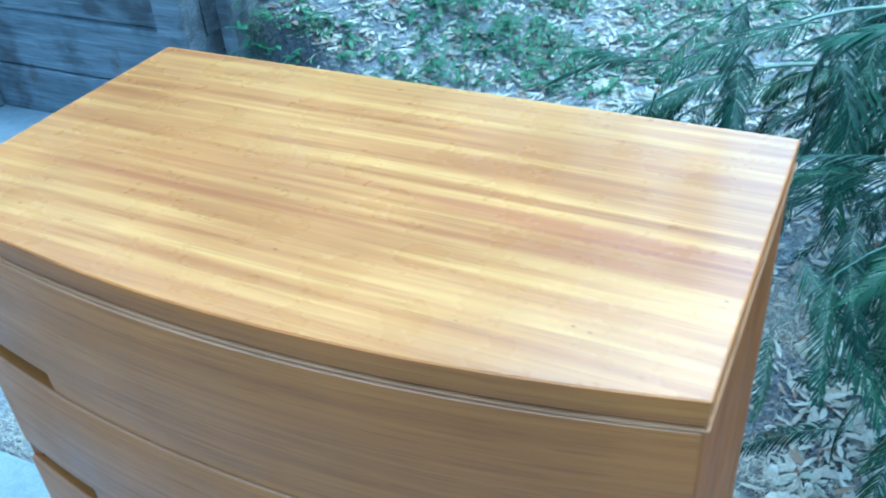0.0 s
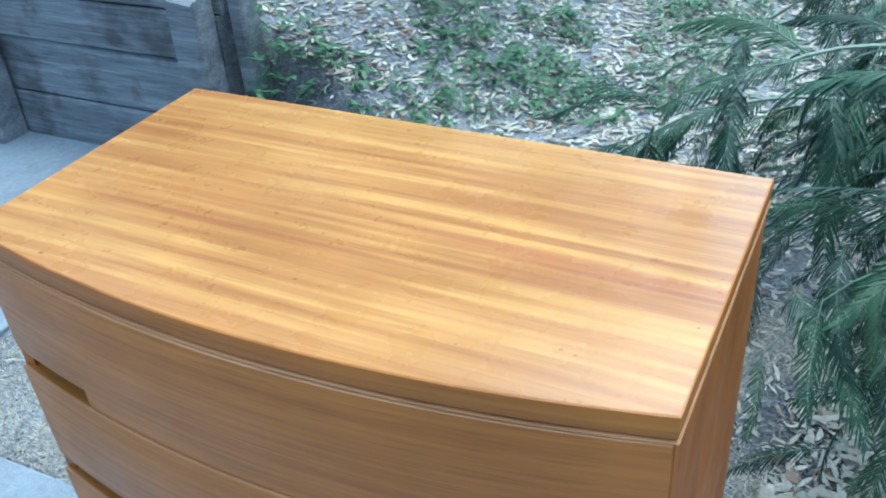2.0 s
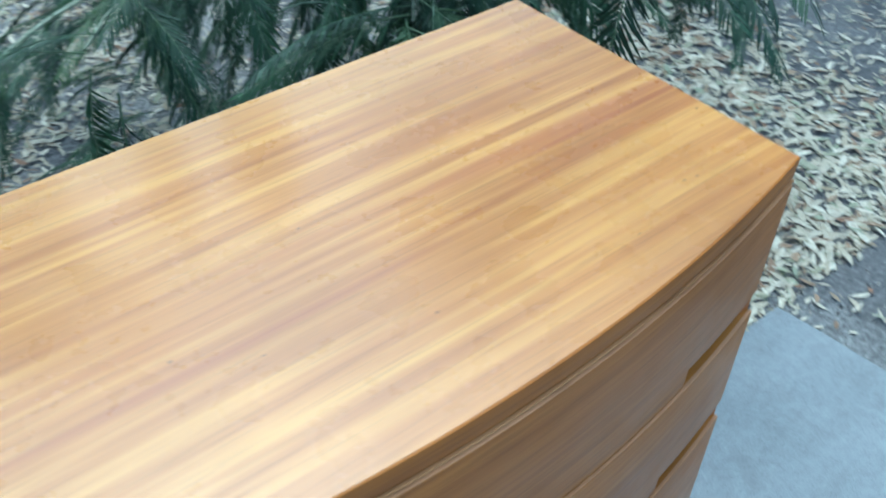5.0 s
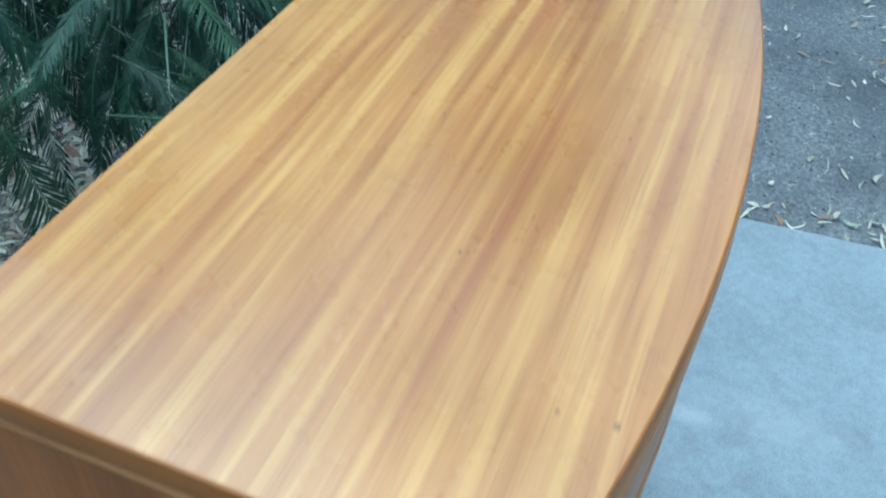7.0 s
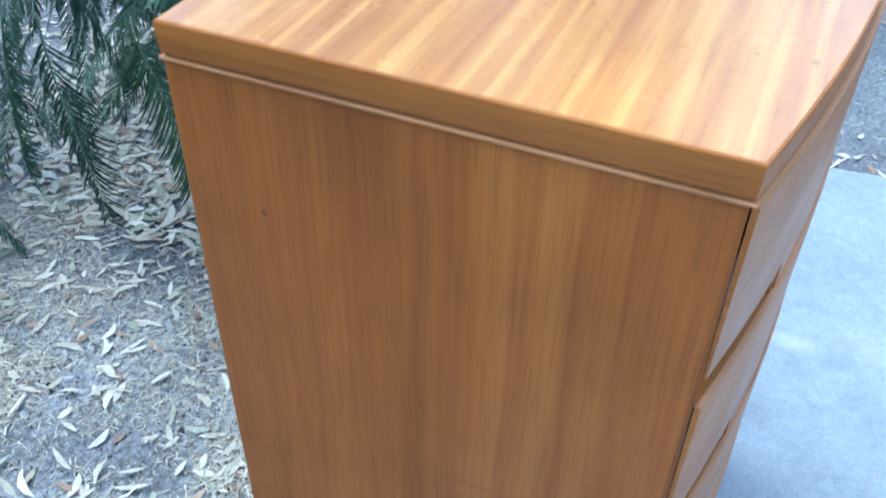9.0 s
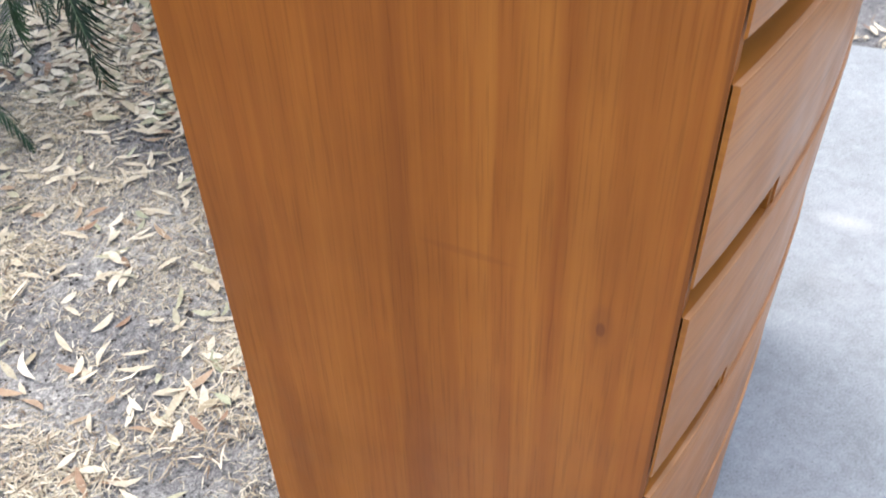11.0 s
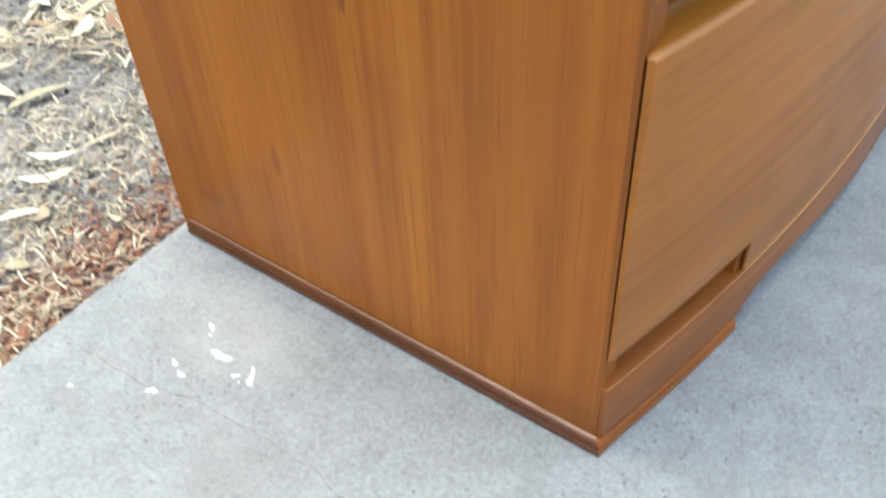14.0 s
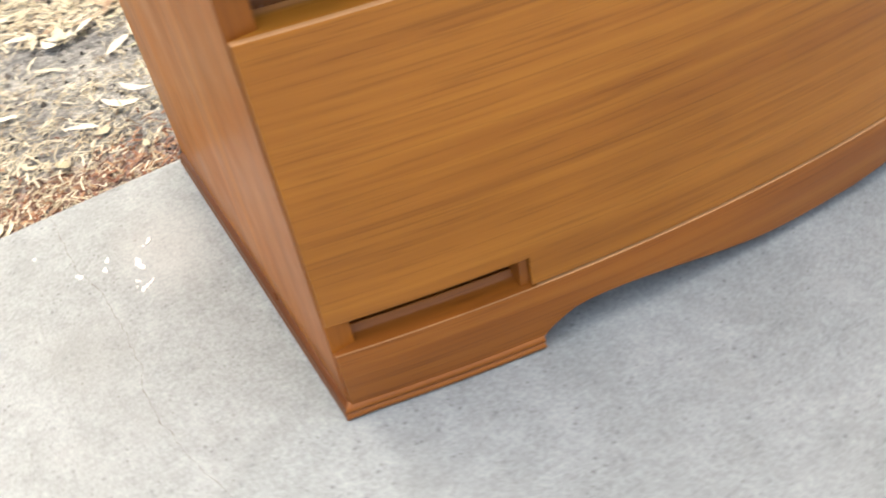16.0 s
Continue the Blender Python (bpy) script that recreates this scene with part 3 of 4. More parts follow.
# ---- marks on the slab ----
def splash(x, y, r, seed, sx=1.0, turn=0.0):
    rng = random.Random(seed)
    ph = [rng.uniform(0, 6.28) for _ in range(3)]
    n = 18
    pts = []
    for i in range(n):
        a = 2 * math.pi * i / n
        q = r * (1 + 0.35 * math.sin(2 * a + ph[0]) + 0.25 * math.sin(3 * a + ph[1]) + 0.15 * math.sin(5 * a + ph[2]))
        px, py = q * math.cos(a) * sx, q * math.sin(a)
        pts.append((x + px * math.cos(turn) - py * math.sin(turn), y + px * math.sin(turn) + py * math.cos(turn)))
    v, f = loft([[(px, py, 0.0) for px, py in pts], [(x + (px - x) * 0.93, y + (py - y) * 0.93, 0.0012) for px, py in pts]])
    return tagged(mesh_ob("paint_splash", v, f, paint_mat), "dried white paint splash on the concrete", "paint splash", "paint splashes")


for i, (x, y, r, sx, tn) in enumerate([(-0.0885, 0.293, 0.0062, 1.9, 1.72), (-0.114, 0.319, 0.0030, 1.7, 1.6), (-0.1195, 0.306, 0.0034, 1.5, 1.0), (-0.143, 0.313, 0.0040, 1.5, 2.4),
                                       (-0.0935, 0.2555, 0.0046, 1.4, 1.0), (-0.0855, 0.260, 0.0026, 2.2, 0.9), (-0.0965, 0.269, 0.0026, 1.6, 2.0), (-0.071, 0.321, 0.0034, 1.7, 0.8),
                                       (-0.078, 0.316, 0.0016, 1.3, 0.4), (-0.176, 0.371, 0.0024, 1.4, 0.2), (-0.099, 0.262, 0.0014, 1.2, 0.0)]):
    splash(x, y, r * 0.66, 60 + i, sx, tn)


def crack(points, seed, w=0.00032):
    """A hairline crack along a few points: a thin wandering sliver of dirt."""
    rng = random.Random(seed)
    left, right, m = [], [], 14
    for i in range((len(points) - 1) * m + 1):
        j, u = min(i // m, len(points) - 2), i / m - min(i // m, len(points) - 2)
        x, y = points[j][0] + u * (points[j + 1][0] - points[j][0]), points[j][1] + u * (points[j + 1][1] - points[j][1])
        x += 0.004 * noise.noise(Vector((y * 60, seed, 0))) + 0.0016 * noise.noise(Vector((y * 260, seed, 4)))
        ww = w * rng.uniform(0.15, 1.0) * (2.2 if rng.random() < 0.06 else 1.0)
        left.append((x - ww, y, 0.0006))
        right.append((x + ww, y, 0.0006))
    n = len(left)
    return raw_ob("crack", left + right, [(i, i + 1, n + i + 1, n + i) for i in range(n - 1)], crack_mat, slab_main)


crack([(-0.146, 0.430), (-0.146, 0.382), (-0.143, 0.323), (-0.130, 0.277), (-0.127, 0.235), (-0.125, 0.190), (-0.124, 0.160), (-0.131, 0.139), (-0.129, 0.107), (-0.122, 0.055), (-0.10, -0.02), (-0.09, -0.12)], 3)
crack([(0.02, -0.10), (0.05, -0.25), (0.10, -0.5)], 8, 0.0002)

# ---- feathery shrub ----
def tube(pts, radii, sides=5):
    rings = []
    for i, p in enumerate(pts):
        d = (pts[min(i + 1, len(pts) - 1)] - pts[max(i - 1, 0)]).normalized()
        a = d.orthogonal().normalized()
        c = d.cross(a)
        rings.append([tuple(p + radii[i] * (math.cos(2 * math.pi * j / sides) * a + math.sin(2 * math.pi * j / sides) * c)) for j in range(sides)])
    return loft(rings)


def frond_mesh(seed, hang=False):
    """A feathery leaf along +x that droops: a stalk with many paired narrow ribs, each finely toothed like a comb of leaflets."""
    rng = random.Random(seed)
    length, pairs = rng.uniform(0.32, 0.44), rng.randint(36, 44)
    droop = 0.12 if hang else rng.uniform(0.3, 0.9)
    def axis(u):
        return Vector((length * (u - 0.14 * droop * u * u), 0.02 * math.sin(3 * u + seed), -droop * length * 0.75 * u ** 2.0))
    verts, faces = tube([axis(i / 8) for i in range(9)], [0.0024 * (1 - 0.75 * i / 8) for i in range(9)], 4)
    stalk = len(faces)
    up = Vector((0, 0, 1))
    for i in range(pairs):
        u = 0.12 + 0.88 * i / (pairs - 1)
        p, d = axis(u), (axis(min(1, u + 0.02)) - axis(u - 0.02)).normalized()
        rib = 0.076 * (1 - 0.75 * abs(u - 0.42) ** 1.4 * 1.5) * rng.uniform(0.82, 1.12)
        for s in (-1, 1):
            ang = radians(rng.uniform(36, 50) - 16 * u)
            out = (d * math.cos(ang) + s * Vector((0, 1, 0)) * math.sin(ang)).normalized()
            sag = rng.uniform(0.15, 0.5)
            across = out.cross(up).normalized()
            tilt = rng.uniform(-0.5, 0.5)
            across = (across + up * tilt).normalized()
            n, a = 7, len(verts)
            for j in range(n + 1):
                v = j / n
                q = p + out * (rib * v) - up * (sag * rib * v * v)
                w = 0.0026 * min(1.0, 0.35 + 3.0 * v) * (1 - 0.75 * v ** 3)
                w *= 1.18 if j % 2 else 0.72
                verts += [tuple(q + across * w - up * w * 0.25 + out * 0.003), tuple(q), tuple(q - across * w - up * w * 0.25 + out * 0.003)]
            for j in range(n):
                r = a + 3 * j
                faces += [(r, r + 1, r + 4, r + 3), (r + 1, r + 2, r + 5, r + 4)]
    me = bpy.data.meshes.new("frond")
    me.from_pydata(verts, [], faces)
    me.materials.append(frond_mat)
    me.materials.append(rachis_mat)
    for i in range(stalk):
        me.polygons[i].material_index = 1
    return me


FRONDS = [frond_mesh(700 + i) for i in range(8)]
HANGING = [frond_mesh(740 + i, True) for i in range(3)]
shrub = tagged(new("shrub"), "spreading dark green shrub with feathery drooping fronds", "shrub")
BASE = Vector((1.85, 2.05, -0.03))
rng = random.Random(11)


def limb(points, r0, r1):
    """A curved limb through the points; returns its smoothed line."""
    line = []
    for i in range(len(points) - 1):
        p0, p1, p2, p3 = (Vector(points[max(0, min(len(points) - 1, i + q))]) for q in (-1, 0, 1, 2))
        for j in range(6):
            u = j / 6
            line.append(0.5 * ((2 * p1) + (p2 - p0) * u + (2 * p0 - 5 * p1 + 4 * p2 - p3) * u * u + (3 * p1 - p0 - 3 * p2 + p3) * u ** 3))
    line.append(Vector(points[-1]))
    v, f = tube(line, [r0 + (r1 - r0) * i / (len(line) - 1) for i in range(len(line))], 6)
    mesh_ob("stem", v, f, stem_mat, shrub, smooth=60)
    return line


def put_frond(p, heading, tilt, roll=0.0, size=1.0, kinds=FRONDS):
    """heading: degrees from +x towards +y; tilt: degrees upwards at the base."""
    ob = new("frond", rng.choice(kinds))
    ob.parent = shrub
    ob.matrix_basis = Matrix.Translation(p) @ Euler((radians(roll), radians(-tilt), radians(heading)), "XYZ").to_matrix().to_4x4() @ Matrix.Scale(size, 4)


BOUGHS = [
    [BASE, (1.75, 1.75, 0.55), (1.55, 1.30, 1.05), (1.30, 0.75, 1.28), (1.12, 0.45, 1.18)],
    [BASE, (1.60, 1.85, 0.60), (1.25, 1.65, 0.90), (0.85, 1.45, 0.98), (0.55, 1.30, 0.85)],
    [BASE, (1.70, 2.05, 0.60), (1.25, 2.25, 0.85), (0.80, 2.35, 0.85), (0.45, 2.30, 0.60)],
    [BASE, (1.95, 1.85, 0.70), (1.90, 1.50, 1.15), (1.75, 1.05, 1.30), (1.60, 0.80, 1.05)],
    [BASE, (2.05, 2.00, 0.70), (2.25, 1.70, 1.10), (2.35, 1.35, 1.05), (2.25, 1.10, 0.75)],
    [BASE, (1.85, 2.25, 0.80), (1.60, 2.50, 1.40), (1.20, 2.70, 1.45), (0.80, 2.75, 1.20)],
    [BASE, (1.75, 1.90, 0.60), (1.50, 1.60, 0.95), (1.30, 1.25, 1.00), (1.15, 1.05, 0.82)],
    [BASE, (2.00, 2.20, 0.80), (2.30, 2.30, 1.40), (2.70, 2.10, 1.35), (2.90, 1.80, 1.00)],
    [BASE, (1.60, 1.95, 1.20), (1.10, 1.50, 1.75), (0.60, 1.02, 1.90), (0.10, 0.92, 1.82), (-0.45, 0.98, 1.65)],
    [BASE, (1.40, 2.30, 0.80), (0.85, 2.45, 1.20), (0.45, 2.50, 1.25), (0.15, 2.45, 1.05)],
    [BASE, (1.30, 2.00, 0.50), (0.85, 1.92, 0.66), (0.50, 1.86, 0.60), (0.28, 1.84, 0.45)],
    [BASE, (1.80, 2.10, 0.80), (1.70, 1.95, 1.40), (1.50, 1.65, 1.65), (1.35, 1.40, 1.55)],
]
def points_top(pts):
    return max(Vector(p).z for p in pts)


for pts in BOUGHS:
    line = limb(pts, 0.011, 0.003)
    n = len(line)
    k0 = int(n * (0.62 if points_top(pts) > 1.7 else 0.40))
    for i in range(k0, n - (4 if pts is BOUGHS[0] else 0)):
        d = line[min(i + 1, n - 1)] - line[i - 1]
        h = math.degrees(math.atan2(d.y, d.x))
        for s in ((-1, 1) if i < n - 1 else (-1, 0, 1)):
            thin = line[i].x < 0.75 and line[i].z < 1.1
            if rng.random() < (0.34 if thin else 0.55) or i == n - 1 and not thin:
                put_frond(line[i], h + s * rng.uniform(30, 80) + rng.uniform(-10, 10), rng.uniform(-20, 25), rng.uniform(-25, 25), rng.uniform(0.75, 1.1) * (0.75 if thin else 1.0))
# the dense middle of the shrub
rng = random.Random(12)
for i in range(116):
    a, q = rng.uniform(0, 6.28), math.sqrt(rng.random())
    p = Vector((1.66 + 0.60 * q * math.cos(a), 1.68 + 0.62 * q * math.sin(a), rng.uniform(0.55, 1.15)))
    put_frond(p, math.degrees(a) + rng.uniform(-70, 70), rng.uniform(-35, 20), rng.uniform(-30, 30), rng.uniform(0.85, 1.2))
# fronds over the soil just behind the chest
rng = random.Random(13)
for i in range(30):
    p = Vector((rng.uniform(1.06, 1.5), rng.uniform(1.0, 1.5), rng.uniform(0.42, 0.85)))
    put_frond(p, rng.uniform(150, 300), rng.uniform(-40, 0), rng.uniform(-30, 30), rng.uniform(0.6, 0.9))
# low fronds at the shrub's edge
rng = random.Random(16)
for x0, x1, y0, y1, z0, z1, count in ((0.15, 1.05, 1.55, 2.6, 0.14, 0.42, 34), (1.15, 2.0, 1.0, 1.6, 0.14, 0.42, 26), (0.72, 1.4, 2.0, 2.9, 0.30, 0.80, 56)):
    for i in range(count):
        p = Vector((rng.uniform(x0, x1), rng.uniform(y0, y1), rng.uniform(z0, z1)))
        put_frond(p, rng.uniform(130, 290), rng.uniform(-12, 14), rng.uniform(-30, 30), rng.uniform(0.5, 0.8))
# pale bare twigs that arch over the litter
rng = random.Random(15)
for i in range(32):
    p = Vector((rng.uniform(1.05, 1.75), rng.uniform(1.05, 1.6), rng.uniform(0.60, 1.0)))
    a, length, rise = radians(rng.uniform(150, 262)), rng.uniform(0.26, 0.48), rng.uniform(0.04, 0.12)
    d = Vector((math.cos(a), math.sin(a), 0))
    side = Vector((-d.y, d.x, 0)) * rng.uniform(-0.08, 0.08)
    line = [p + d * length * u + side * u * u + Vector((0, 0, 4 * rise * u * (1 - u) - 0.16 * u ** 3)) for u in (j / 10 for j in range(11))]
    v, f = tube(line, [0.0032 - 0.0022 * j / 10 for j in range(11)], 5)
    mesh_ob("twig", v, f, twig_mat, shrub, "pale green bare twig", smooth=60)
    for j in (5, 7, 9, 10):
        put_frond(line[j], math.degrees(a) + rng.choice((-1, 1)) * rng.uniform(20, 60), rng.uniform(-45, -10), rng.uniform(-30, 30), rng.uniform(0.35, 0.6))
# the bough that reaches over the ground behind the chest, mirrored in its top
rng = random.Random(18)
for i in range(34):
    p = Vector((rng.uniform(-0.75, 0.42), rng.uniform(0.84, 1.20), rng.uniform(1.52, 1.86)))
    put_frond(p, rng.uniform(0, 360), rng.uniform(-55, 0), rng.uniform(-30, 30), rng.uniform(0.7, 1.0))
# fronds that hang from the outer twigs
rng = random.Random(14)
for x, y, z, h in ((0.560, 1.160, 0.81, 200), (0.535, 1.215, 0.86, 120), (0.74, 1.16, 0.72, 250), (0.66, 1.26, 0.90, 300),
                   (1.20, 0.55, 1.20, 200), (0.69, 0.88, 1.86, 90), (0.68, 0.86, 1.82, 250), (0.54, 0.93, 1.84, 40), (2.25, 1.05, 0.80, 280), (2.10, 1.10, 0.85, 240)):
    put_frond(Vector((x, y, z)), h, -74 + rng.uniform(-8, 14), rng.uniform(-20, 20), rng.uniform(0.9, 1.1), HANGING)
# drooping fronds beside the chest's back corner
for x, y, z, h, size in ((0.87, 1.02, 0.68, -62, 0.85), (0.95, 1.06, 0.74, -85, 0.8), (1.02, 1.02, 0.68, -66, 0.9)):
    put_frond(Vector((x, y, z)), h, rng.uniform(-14, 2), rng.uniform(-20, 20), size)

# ---- weeds ----
lr0 = random.Random(77)


def leaf_blade(p, heading, length, width, rise, curl):
    """Six points of a small bent blade."""
    h = Vector((math.cos(heading), math.sin(heading), 0))
    s = Vector((-h.y, h.x, 0))
    pts = []
    for u, w in ((0, 0.15), (0.45, 1.0), (0.8, 0.6)):
        c = p + h * length * u + Vector((0, 0, length * (rise * u - curl * u * u)))
        pts += [c - s * width * w / 2, c + s * width * w / 2]
    pts.append(p + h * length + Vector((0, 0, length * (rise - curl))))
    return pts, [(0, 1, 3, 2), (2, 3, 5, 4), (4, 5, 6)]


def weed(cx, cy, spread_r, count, height, seed, label="low leafy green weeds growing through the litter"):
    rg = random.Random(seed)
    verts, faces = [], []
    for _ in range(count):
        a, q = rg.uniform(0, 6.28), spread_r * math.sqrt(rg.random())
        x, y = cx + q * math.cos(a), cy + q * math.sin(a)
        hh = height * rg.uniform(0.2, 1.0) * (1 - 0.5 * q / spread_r)
        p = Vector((x, y, ground_z(x, y) + hh))
        for _ in range(rg.randint(3, 6)):
            pts, fs = leaf_blade(p + Vector((rg.uniform(-1, 1), rg.uniform(-1, 1), rg.uniform(-1, 0.5))) * 0.025, rg.uniform(0, 6.28), rg.uniform(0.03, 0.075), rg.uniform(0.010, 0.022), rg.uniform(0.0, 0.7), rg.uniform(0.1, 0.7))
            o = len(verts)
            verts += [tuple(v) for v in pts]
            faces += [tuple(o + i for i in f) for f in fs]
        s0 = len(verts)
        g = Vector((x + rg.uniform(-0.02, 0.02), y + rg.uniform(-0.02, 0.02), ground_z(x, y) - 0.005))
        verts += [tuple(g + Vector((0.001, 0, 0))), tuple(g - Vector((0.001, 0, 0))), tuple(p)]
        faces.append((s0, s0 + 1, s0 + 2))
    return tagged(raw_ob("weed", verts, faces, weed_mat), label, "weed", kind="stuff")


weed(-0.85, 3.15, 0.42, 170, 0.13, 1)
weed(-0.35, 3.05, 0.30, 90, 0.10, 2)
weed(-1.25, 3.6, 0.40, 90, 0.10, 3)
weed(-1.9, 3.3, 0.45, 110, 0.12, 4)
weed(-0.7, 2.5, 0.30, 70, 0.08, 5)
weed(-1.17, 2.06, 0.10, 45, 0.75, 6, "thin leafy green weed beside the wall's end")
weed(-1.38, 1.80, 0.10, 40, 0.30, 7, "leafy green weed at the foot of the post")
weed(-1.08, 2.22, 0.16, 22, 0.08, 61, "leafy green weeds on the bank beside the wall")
weed(-0.92, 2.10, 0.16, 18, 0.16, 62, "leafy green weeds on the bank beside the wall")
weed(0.2, 3.7, 0.45, 80, 0.10, 8)
weed(-0.2, 4.4, 0.6, 120, 0.12, 9)
weed(-2.6, 4.3, 0.8, 140, 0.12, 12)
for i in range(9):
    weed(lr0.uniform(-2.2, 0.6), lr0.uniform(2.5, 4.6), lr0.uniform(0.12, 0.3), lr0.randint(14, 36), lr0.uniform(0.05, 0.11), 40 + i)

# ---- litter ----
lr = random.Random(5)


def slab_end(y):
    """Where the slab stops, a little askew to the chest."""
    return 1.933 - 0.1 * y


def on_soil(x, y):
    if y < 0.447 and -1.025 < x < slab_end(y):
        return False
    if x < -1.43 and y < 2.1:
        return False
    return not (x < -1.22 and 1.80 < y < 2.20)


def density(x, y):
    """How thickly leaves lie: drifts and bare patches, thick behind the slab's far end, thin on the dark soil past it."""
    v = 0.5 + 0.9 * noise.noise(Vector((x * 1.7, y * 1.7, 0.4))) + 0.5 * noise.noise(Vector((x * 5, y * 5, 1.4)))
    if x < 0.4 and y < 0.75:
        v = 0.45 * v + 0.1
    if x > 1.3 and y > 0.45:
        v += 1.2
    if y > 2.2:
        v += 0.45
    if y < 0.30 and x > slab_end(y):
        v = v * 0.22 if x > slab_end(y) + 0.15 else v + 0.25
    return v


def gum_leaf(length, width, bend, curl, fold):
    """A long curved dry leaf, slightly folded along its rib: nine points."""
    pts = []
    for u, w in ((0.0, 0.06), (0.25, 0.8), (0.55, 1.0), (0.82, 0.55)):
        x, y = length * (u - 0.5), bend * length * (u - 0.5) ** 2 * 4
        z = curl * length * (2 * u - 1) ** 2 + 0.002
        pts += [(x, y - width * w / 2, z + fold * width * w), (x, y + width * w / 2, z + fold * width * w * 0.7)]
    pts.append((length * 0.5, bend * length, curl * length + 0.002))
    return pts, [(0, 2, 3, 1), (2, 4, 5, 3), (4, 6, 7, 5), (6, 8, 7)]


def scatter_leaves(count, area, keep, hi, lo=0.020, wid=(0.006, 0.015)):
    verts, faces, made = [], [], 0
    while made < count:
        x, y = lr.uniform(area[0], area[1]), lr.uniform(area[2], area[3])
        if not on_soil(x, y) or lr.random() > keep(x, y):
            continue
        pts, fs = gum_leaf(lr.uniform(lo, hi), lr.uniform(*wid), lr.uniform(-0.18, 0.18), lr.uniform(-0.02, 0.10), lr.uniform(-0.1, 0.35))
        m = Matrix.Translation((x, y, ground_z(x, y) + lr.uniform(0.001, 0.012))) @ Euler((lr.uniform(-0.35, 0.35), lr.uniform(-0.2, 0.2), lr.uniform(0, 6.28))).to_matrix().to_4x4()
        o = len(verts)
        verts += [tuple(m @ Vector(p)) for p in pts]
        faces += [tuple(o + i for i in f) for f in fs]
        made += 1
    return verts, faces


v, f = scatter_leaves(17000, (-2.8, 4.2, 0.40, 5.2), lambda x, y: density(x, y) * (1.0 if x > 1.2 or y > 1.9 else 0.16) * (1 - smoothstep(2.8, 4.2, x)) * (1 - smoothstep(4.2, 5.2, y)), 0.064)
v2, f2 = scatter_leaves(800, (1.86, 4.6, -2.5, 0.6), lambda x, y: density(x, y), 0.075)
v3, f3 = scatter_leaves(5200, (0.88, 3.4, 0.45, 2.2), lambda x, y: (0.3 + 0.7 * density(x, y)) * (1 - smoothstep(2.2, 3.4, x)), 0.085, 0.035, (0.012, 0.025))
v4, f4 = scatter_leaves(520, (-0.4, 1.1, 0.75, 2.2), lambda x, y: 0.1 + 0.9 * density(x, y), 0.070, 0.03, (0.009, 0.017))
v5, f5 = scatter_leaves(6500, (-2.4, 1.2, 2.2, 4.8), lambda x, y: 0.5 + 0.5 * density(x, y), 0.085, 0.03, (0.010, 0.022))
for vv, ff in ((v2, f2), (v3, f3), (v4, f4), (v5, f5)):
    o = len(v)
    v += vv
    f += [tuple(o + i for i in q) for q in ff]
tagged(raw_ob("leaf_litter", v, f, dry_leaf), "scattered dry pale gum leaves on bare soil", "leaf litter", kind="stuff")


def slivers(count, area, keep, lo, hi, wid, lift):
    verts, faces, made = [], [], 0
    while made < count:
        x, y = lr.uniform(area[0], area[1]), lr.uniform(area[2], area[3])
        if not on_soil(x, y) or lr.random() > keep(x, y):
            continue
        a, l, w = lr.uniform(0, 6.28), lr.uniform(lo, hi), lr.uniform(*wid)
        z = ground_z(x, y) + lr.uniform(0.001, lift)
        dx, dy, dz, b = math.cos(a) * l / 2, math.sin(a) * l / 2, lr.uniform(-0.15, 0.15) * l, lr.uniform(-0.15, 0.15) * l
        sx, sy = -math.sin(a) * w / 2, math.cos(a) * w / 2
        o = len(verts)
        mx, my = x - dy / l * b * 2, y + dx / l * b * 2
        verts += [(x - dx - sx, y - dy - sy, z - dz), (x - dx + sx, y - dy + sy, z - dz), (mx + sx, my + sy, z + w * 0.6), (mx - sx, my - sy, z + w * 0.6), (x + dx, y + dy, z + dz)]
        faces += [(o, o + 1, o + 2, o + 3), (o + 3, o + 2, o + 4)]
        made += 1
    return verts, faces


def straw_keep(x, y):
    v = 0.30 + 1.0 * noise.noise(Vector((x * 2.6, y * 2.6, 7.4))) + 0.9 * noise.noise(Vector((x * 7.5, y * 7.5, 3.1)))
    if -1.0 < x < 0.5:
        v += 0.9 * (1 - smoothstep(0.58, 0.85, y))
    if x > 0.95:
        v -= 0.25
    if -0.6 < x < 1.2 and y > 1.25:
        v += 0.35 * smoothstep(1.25, 1.6, y)
    return v


v, f = slivers(66000, (-1.5, 2.4, 0.44, 2.2), straw_keep, 0.005, 0.028, (0.0007, 0.0022), 0.009)
v2, f2 = slivers(3500, (-2.4, 3.6, -1.6, 4.2), lambda x, y: 0.5 if x < 1.8 else 0.35, 0.015, 0.060, (0.001, 0.003), 0.008)
v3, f3 = slivers(7500, (-0.5, 1.1, 0.70, 1.9), lambda x, y: 0.05 + 2.2 * noise.noise(Vector((x * 3.1, y * 3.1, 2.4))), 0.010, 0.055, (0.0010, 0.0034), 0.012)
o = len(v2)
v2, f2 = v2 + v3, f2 + [tuple(o + i for i in q) for q in f3]
o = len(v)
tagged(raw_ob("straw_litter", v + v2, f + [tuple(o + i for i in q) for q in f2], straw_mat), "short dry straw and grass bits on the soil", "straw", kind="stuff")
v, f = slivers(1900, (-0.75, 0.10, 0.44, 0.60), lambda x, y: 0.9 * (1 - smoothstep(0.44, 0.60, y)), 0.004, 0.018, (0.0012, 0.004), 0.006)
tagged(raw_ob("mulch", v, f, mulch_mat), "reddish bark mulch along the slab's edge", "mulch", kind="stuff")


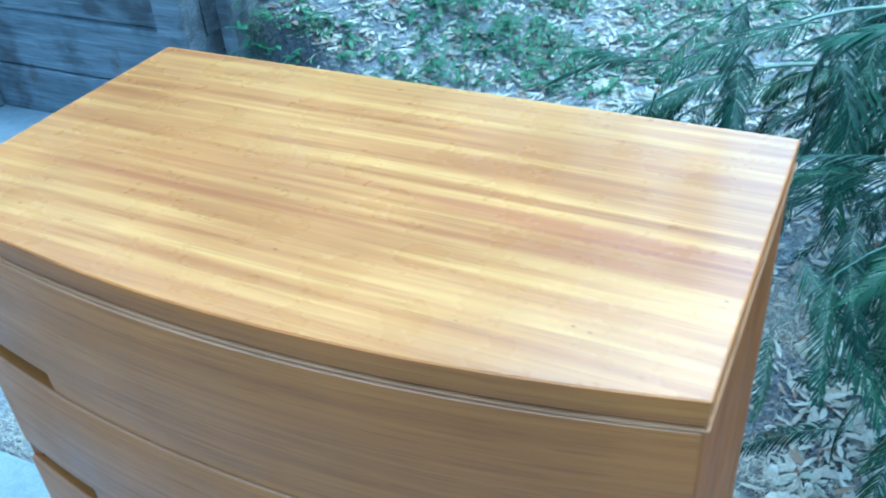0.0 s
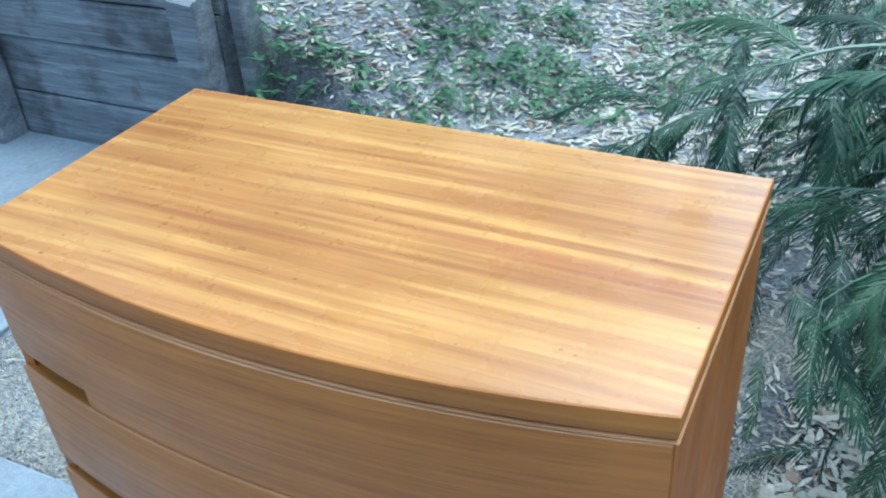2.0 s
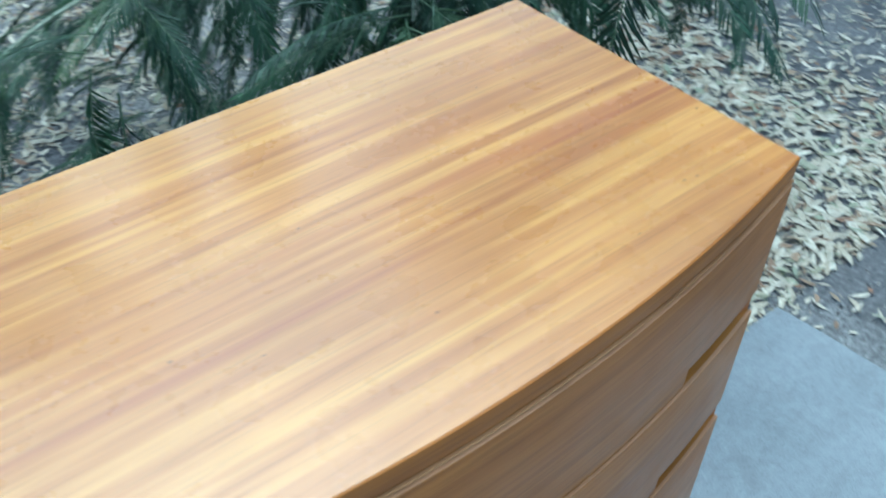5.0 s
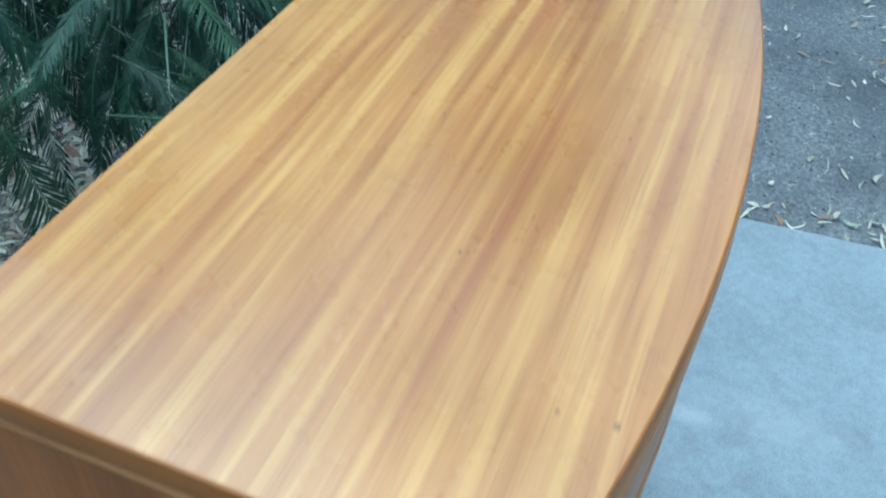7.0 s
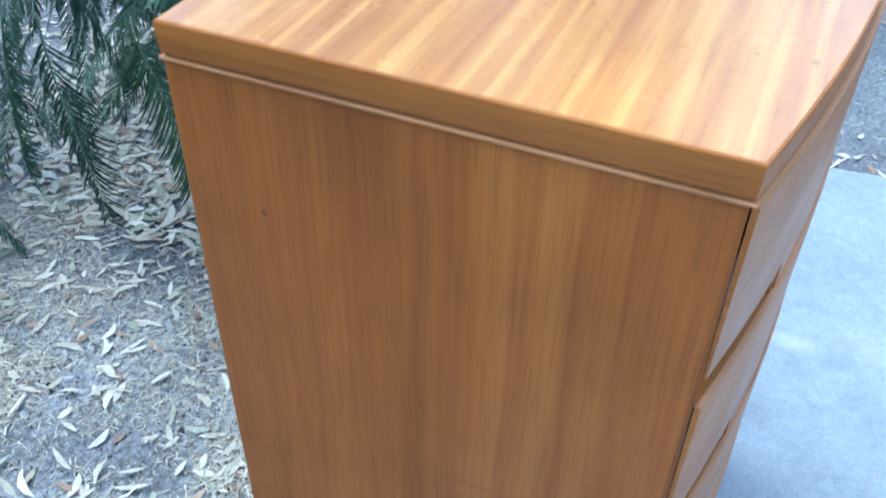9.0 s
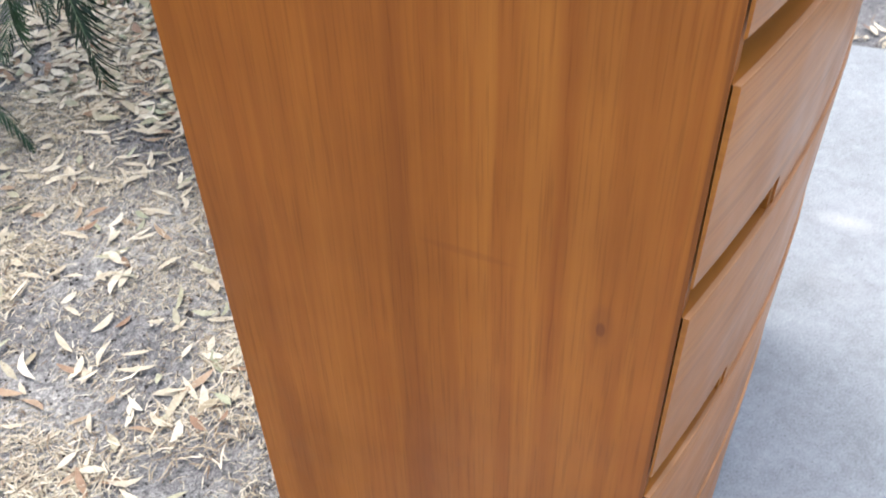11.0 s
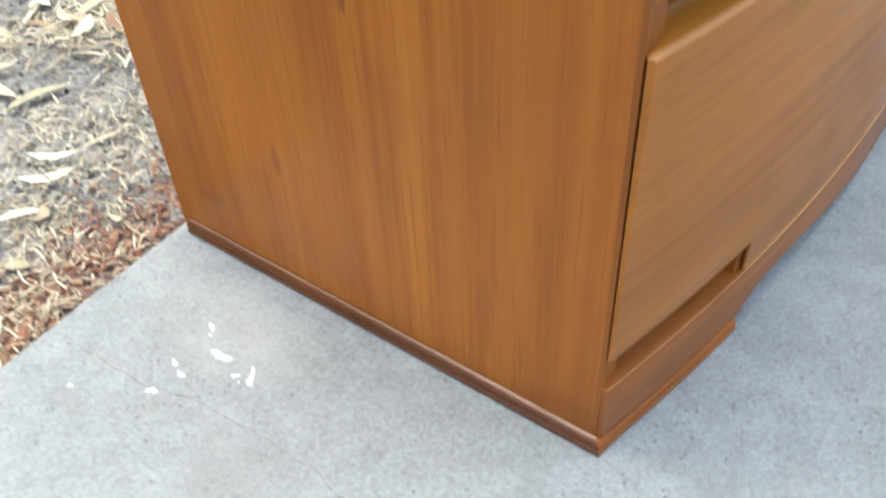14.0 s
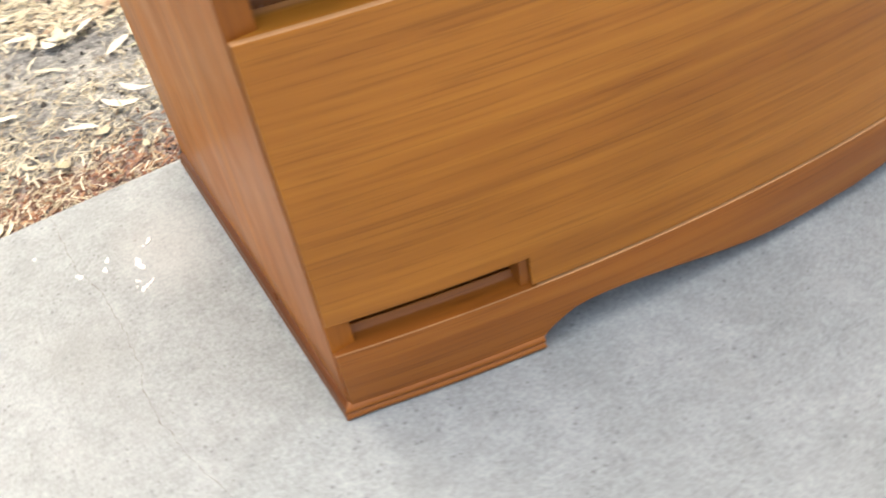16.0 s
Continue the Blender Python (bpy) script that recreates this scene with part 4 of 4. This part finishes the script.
def crumbs(count, area):
    verts, faces, made = [], [], 0
    while made < count:
        x, y = lr.uniform(area[0], area[1]), lr.uniform(area[2], area[3])
        if not on_soil(x, y):
            continue
        q = lr.uniform(0.0015, 0.006) * (1.8 if lr.random() < 0.04 else 1)
        z, a = ground_z(x, y), lr.uniform(0, 6.28)
        o = len(verts)
        for i in range(3):
            verts.append((x + q * math.cos(a + 2.1 * i), y + q * math.sin(a + 2.1 * i), z - 0.001))
        verts.append((x, y, z + q * lr.uniform(0.6, 1.3)))
        faces += [(o, o + 1, o + 3), (o + 1, o + 2, o + 3), (o + 2, o, o + 3)]
        made += 1
    return verts, faces


v, f = crumbs(16000, (-1.4, 2.2, 0.44, 2.0))
v2, f2 = crumbs(5000, (1.8, 3.8, -1.4, 1.0))
o = len(v)
tagged(raw_ob("soil_crumbs", v + v2, f + [tuple(o + i for i in q) for q in f2], crumb_mat), "small crumbs of soil and grit", "soil", kind="stuff")

# single leaves near the chest that can be told apart
LEAVES = []
for i in range(10):
    pts, fs = gum_leaf(lr.uniform(0.048, 0.080), lr.uniform(0.011, 0.017), lr.uniform(-0.2, 0.2), lr.uniform(0.0, 0.06), lr.uniform(-0.05, 0.25))
    me = bpy.data.meshes.new("fallen_leaf")
    me.from_pydata(pts, [], fs)
    me.materials.append(dry_leaf_single)
    me.polygons.foreach_set("use_smooth", [True] * len(me.polygons))
    LEAVES.append(me)
# the ones that lie apart on the bare patches: place and heading in degrees
LYING = [(0.573, 1.374, 27), (0.565, 1.200, -15), (0.587, 1.157, 70), (0.447, 1.000, 30), (0.180, 1.159, 60), (0.265, 0.962, -62), (0.290, 0.839, -20), (0.254, 0.794, -25),
         (0.834, 1.553, -70), (0.787, 1.416, -58), (0.392, 1.381, 75), (0.043, 0.911, -10), (0.259, 1.135, 68), (-0.002, 0.620, -53), (-0.026, 0.601, -40), (0.058, 0.735, -15)]
while len(LYING) < 150:
    x, y = lr.uniform(-0.5, 1.5), lr.uniform(0.47, 2.0)
    if lr.random() < 0.3 + density(x, y) * 0.6 and not (x < 0.45 and y < 1.1 and lr.random() < 0.8):
        LYING.append((x, y, lr.uniform(0, 360)))
for x, y, turn in LYING:
    ob = new("fallen_leaf", lr.choice(LEAVES))
    ob.matrix_basis = Matrix.Translation((x, y, ground_z(x, y) + 0.006)) @ Euler((lr.uniform(-0.2, 0.2), lr.uniform(-0.1, 0.1), radians(turn))).to_matrix().to_4x4()
    tagged(ob, "pale dry curved gum leaf on the soil", "leaf", "fallen leaves behind the chest")


# ---- unseen trees round the yard, added to darken the varnish's reflections ----
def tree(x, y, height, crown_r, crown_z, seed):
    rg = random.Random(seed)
    t = tagged(new("tree"), "tall leafy tree out of view, added for the reflections", "tree")
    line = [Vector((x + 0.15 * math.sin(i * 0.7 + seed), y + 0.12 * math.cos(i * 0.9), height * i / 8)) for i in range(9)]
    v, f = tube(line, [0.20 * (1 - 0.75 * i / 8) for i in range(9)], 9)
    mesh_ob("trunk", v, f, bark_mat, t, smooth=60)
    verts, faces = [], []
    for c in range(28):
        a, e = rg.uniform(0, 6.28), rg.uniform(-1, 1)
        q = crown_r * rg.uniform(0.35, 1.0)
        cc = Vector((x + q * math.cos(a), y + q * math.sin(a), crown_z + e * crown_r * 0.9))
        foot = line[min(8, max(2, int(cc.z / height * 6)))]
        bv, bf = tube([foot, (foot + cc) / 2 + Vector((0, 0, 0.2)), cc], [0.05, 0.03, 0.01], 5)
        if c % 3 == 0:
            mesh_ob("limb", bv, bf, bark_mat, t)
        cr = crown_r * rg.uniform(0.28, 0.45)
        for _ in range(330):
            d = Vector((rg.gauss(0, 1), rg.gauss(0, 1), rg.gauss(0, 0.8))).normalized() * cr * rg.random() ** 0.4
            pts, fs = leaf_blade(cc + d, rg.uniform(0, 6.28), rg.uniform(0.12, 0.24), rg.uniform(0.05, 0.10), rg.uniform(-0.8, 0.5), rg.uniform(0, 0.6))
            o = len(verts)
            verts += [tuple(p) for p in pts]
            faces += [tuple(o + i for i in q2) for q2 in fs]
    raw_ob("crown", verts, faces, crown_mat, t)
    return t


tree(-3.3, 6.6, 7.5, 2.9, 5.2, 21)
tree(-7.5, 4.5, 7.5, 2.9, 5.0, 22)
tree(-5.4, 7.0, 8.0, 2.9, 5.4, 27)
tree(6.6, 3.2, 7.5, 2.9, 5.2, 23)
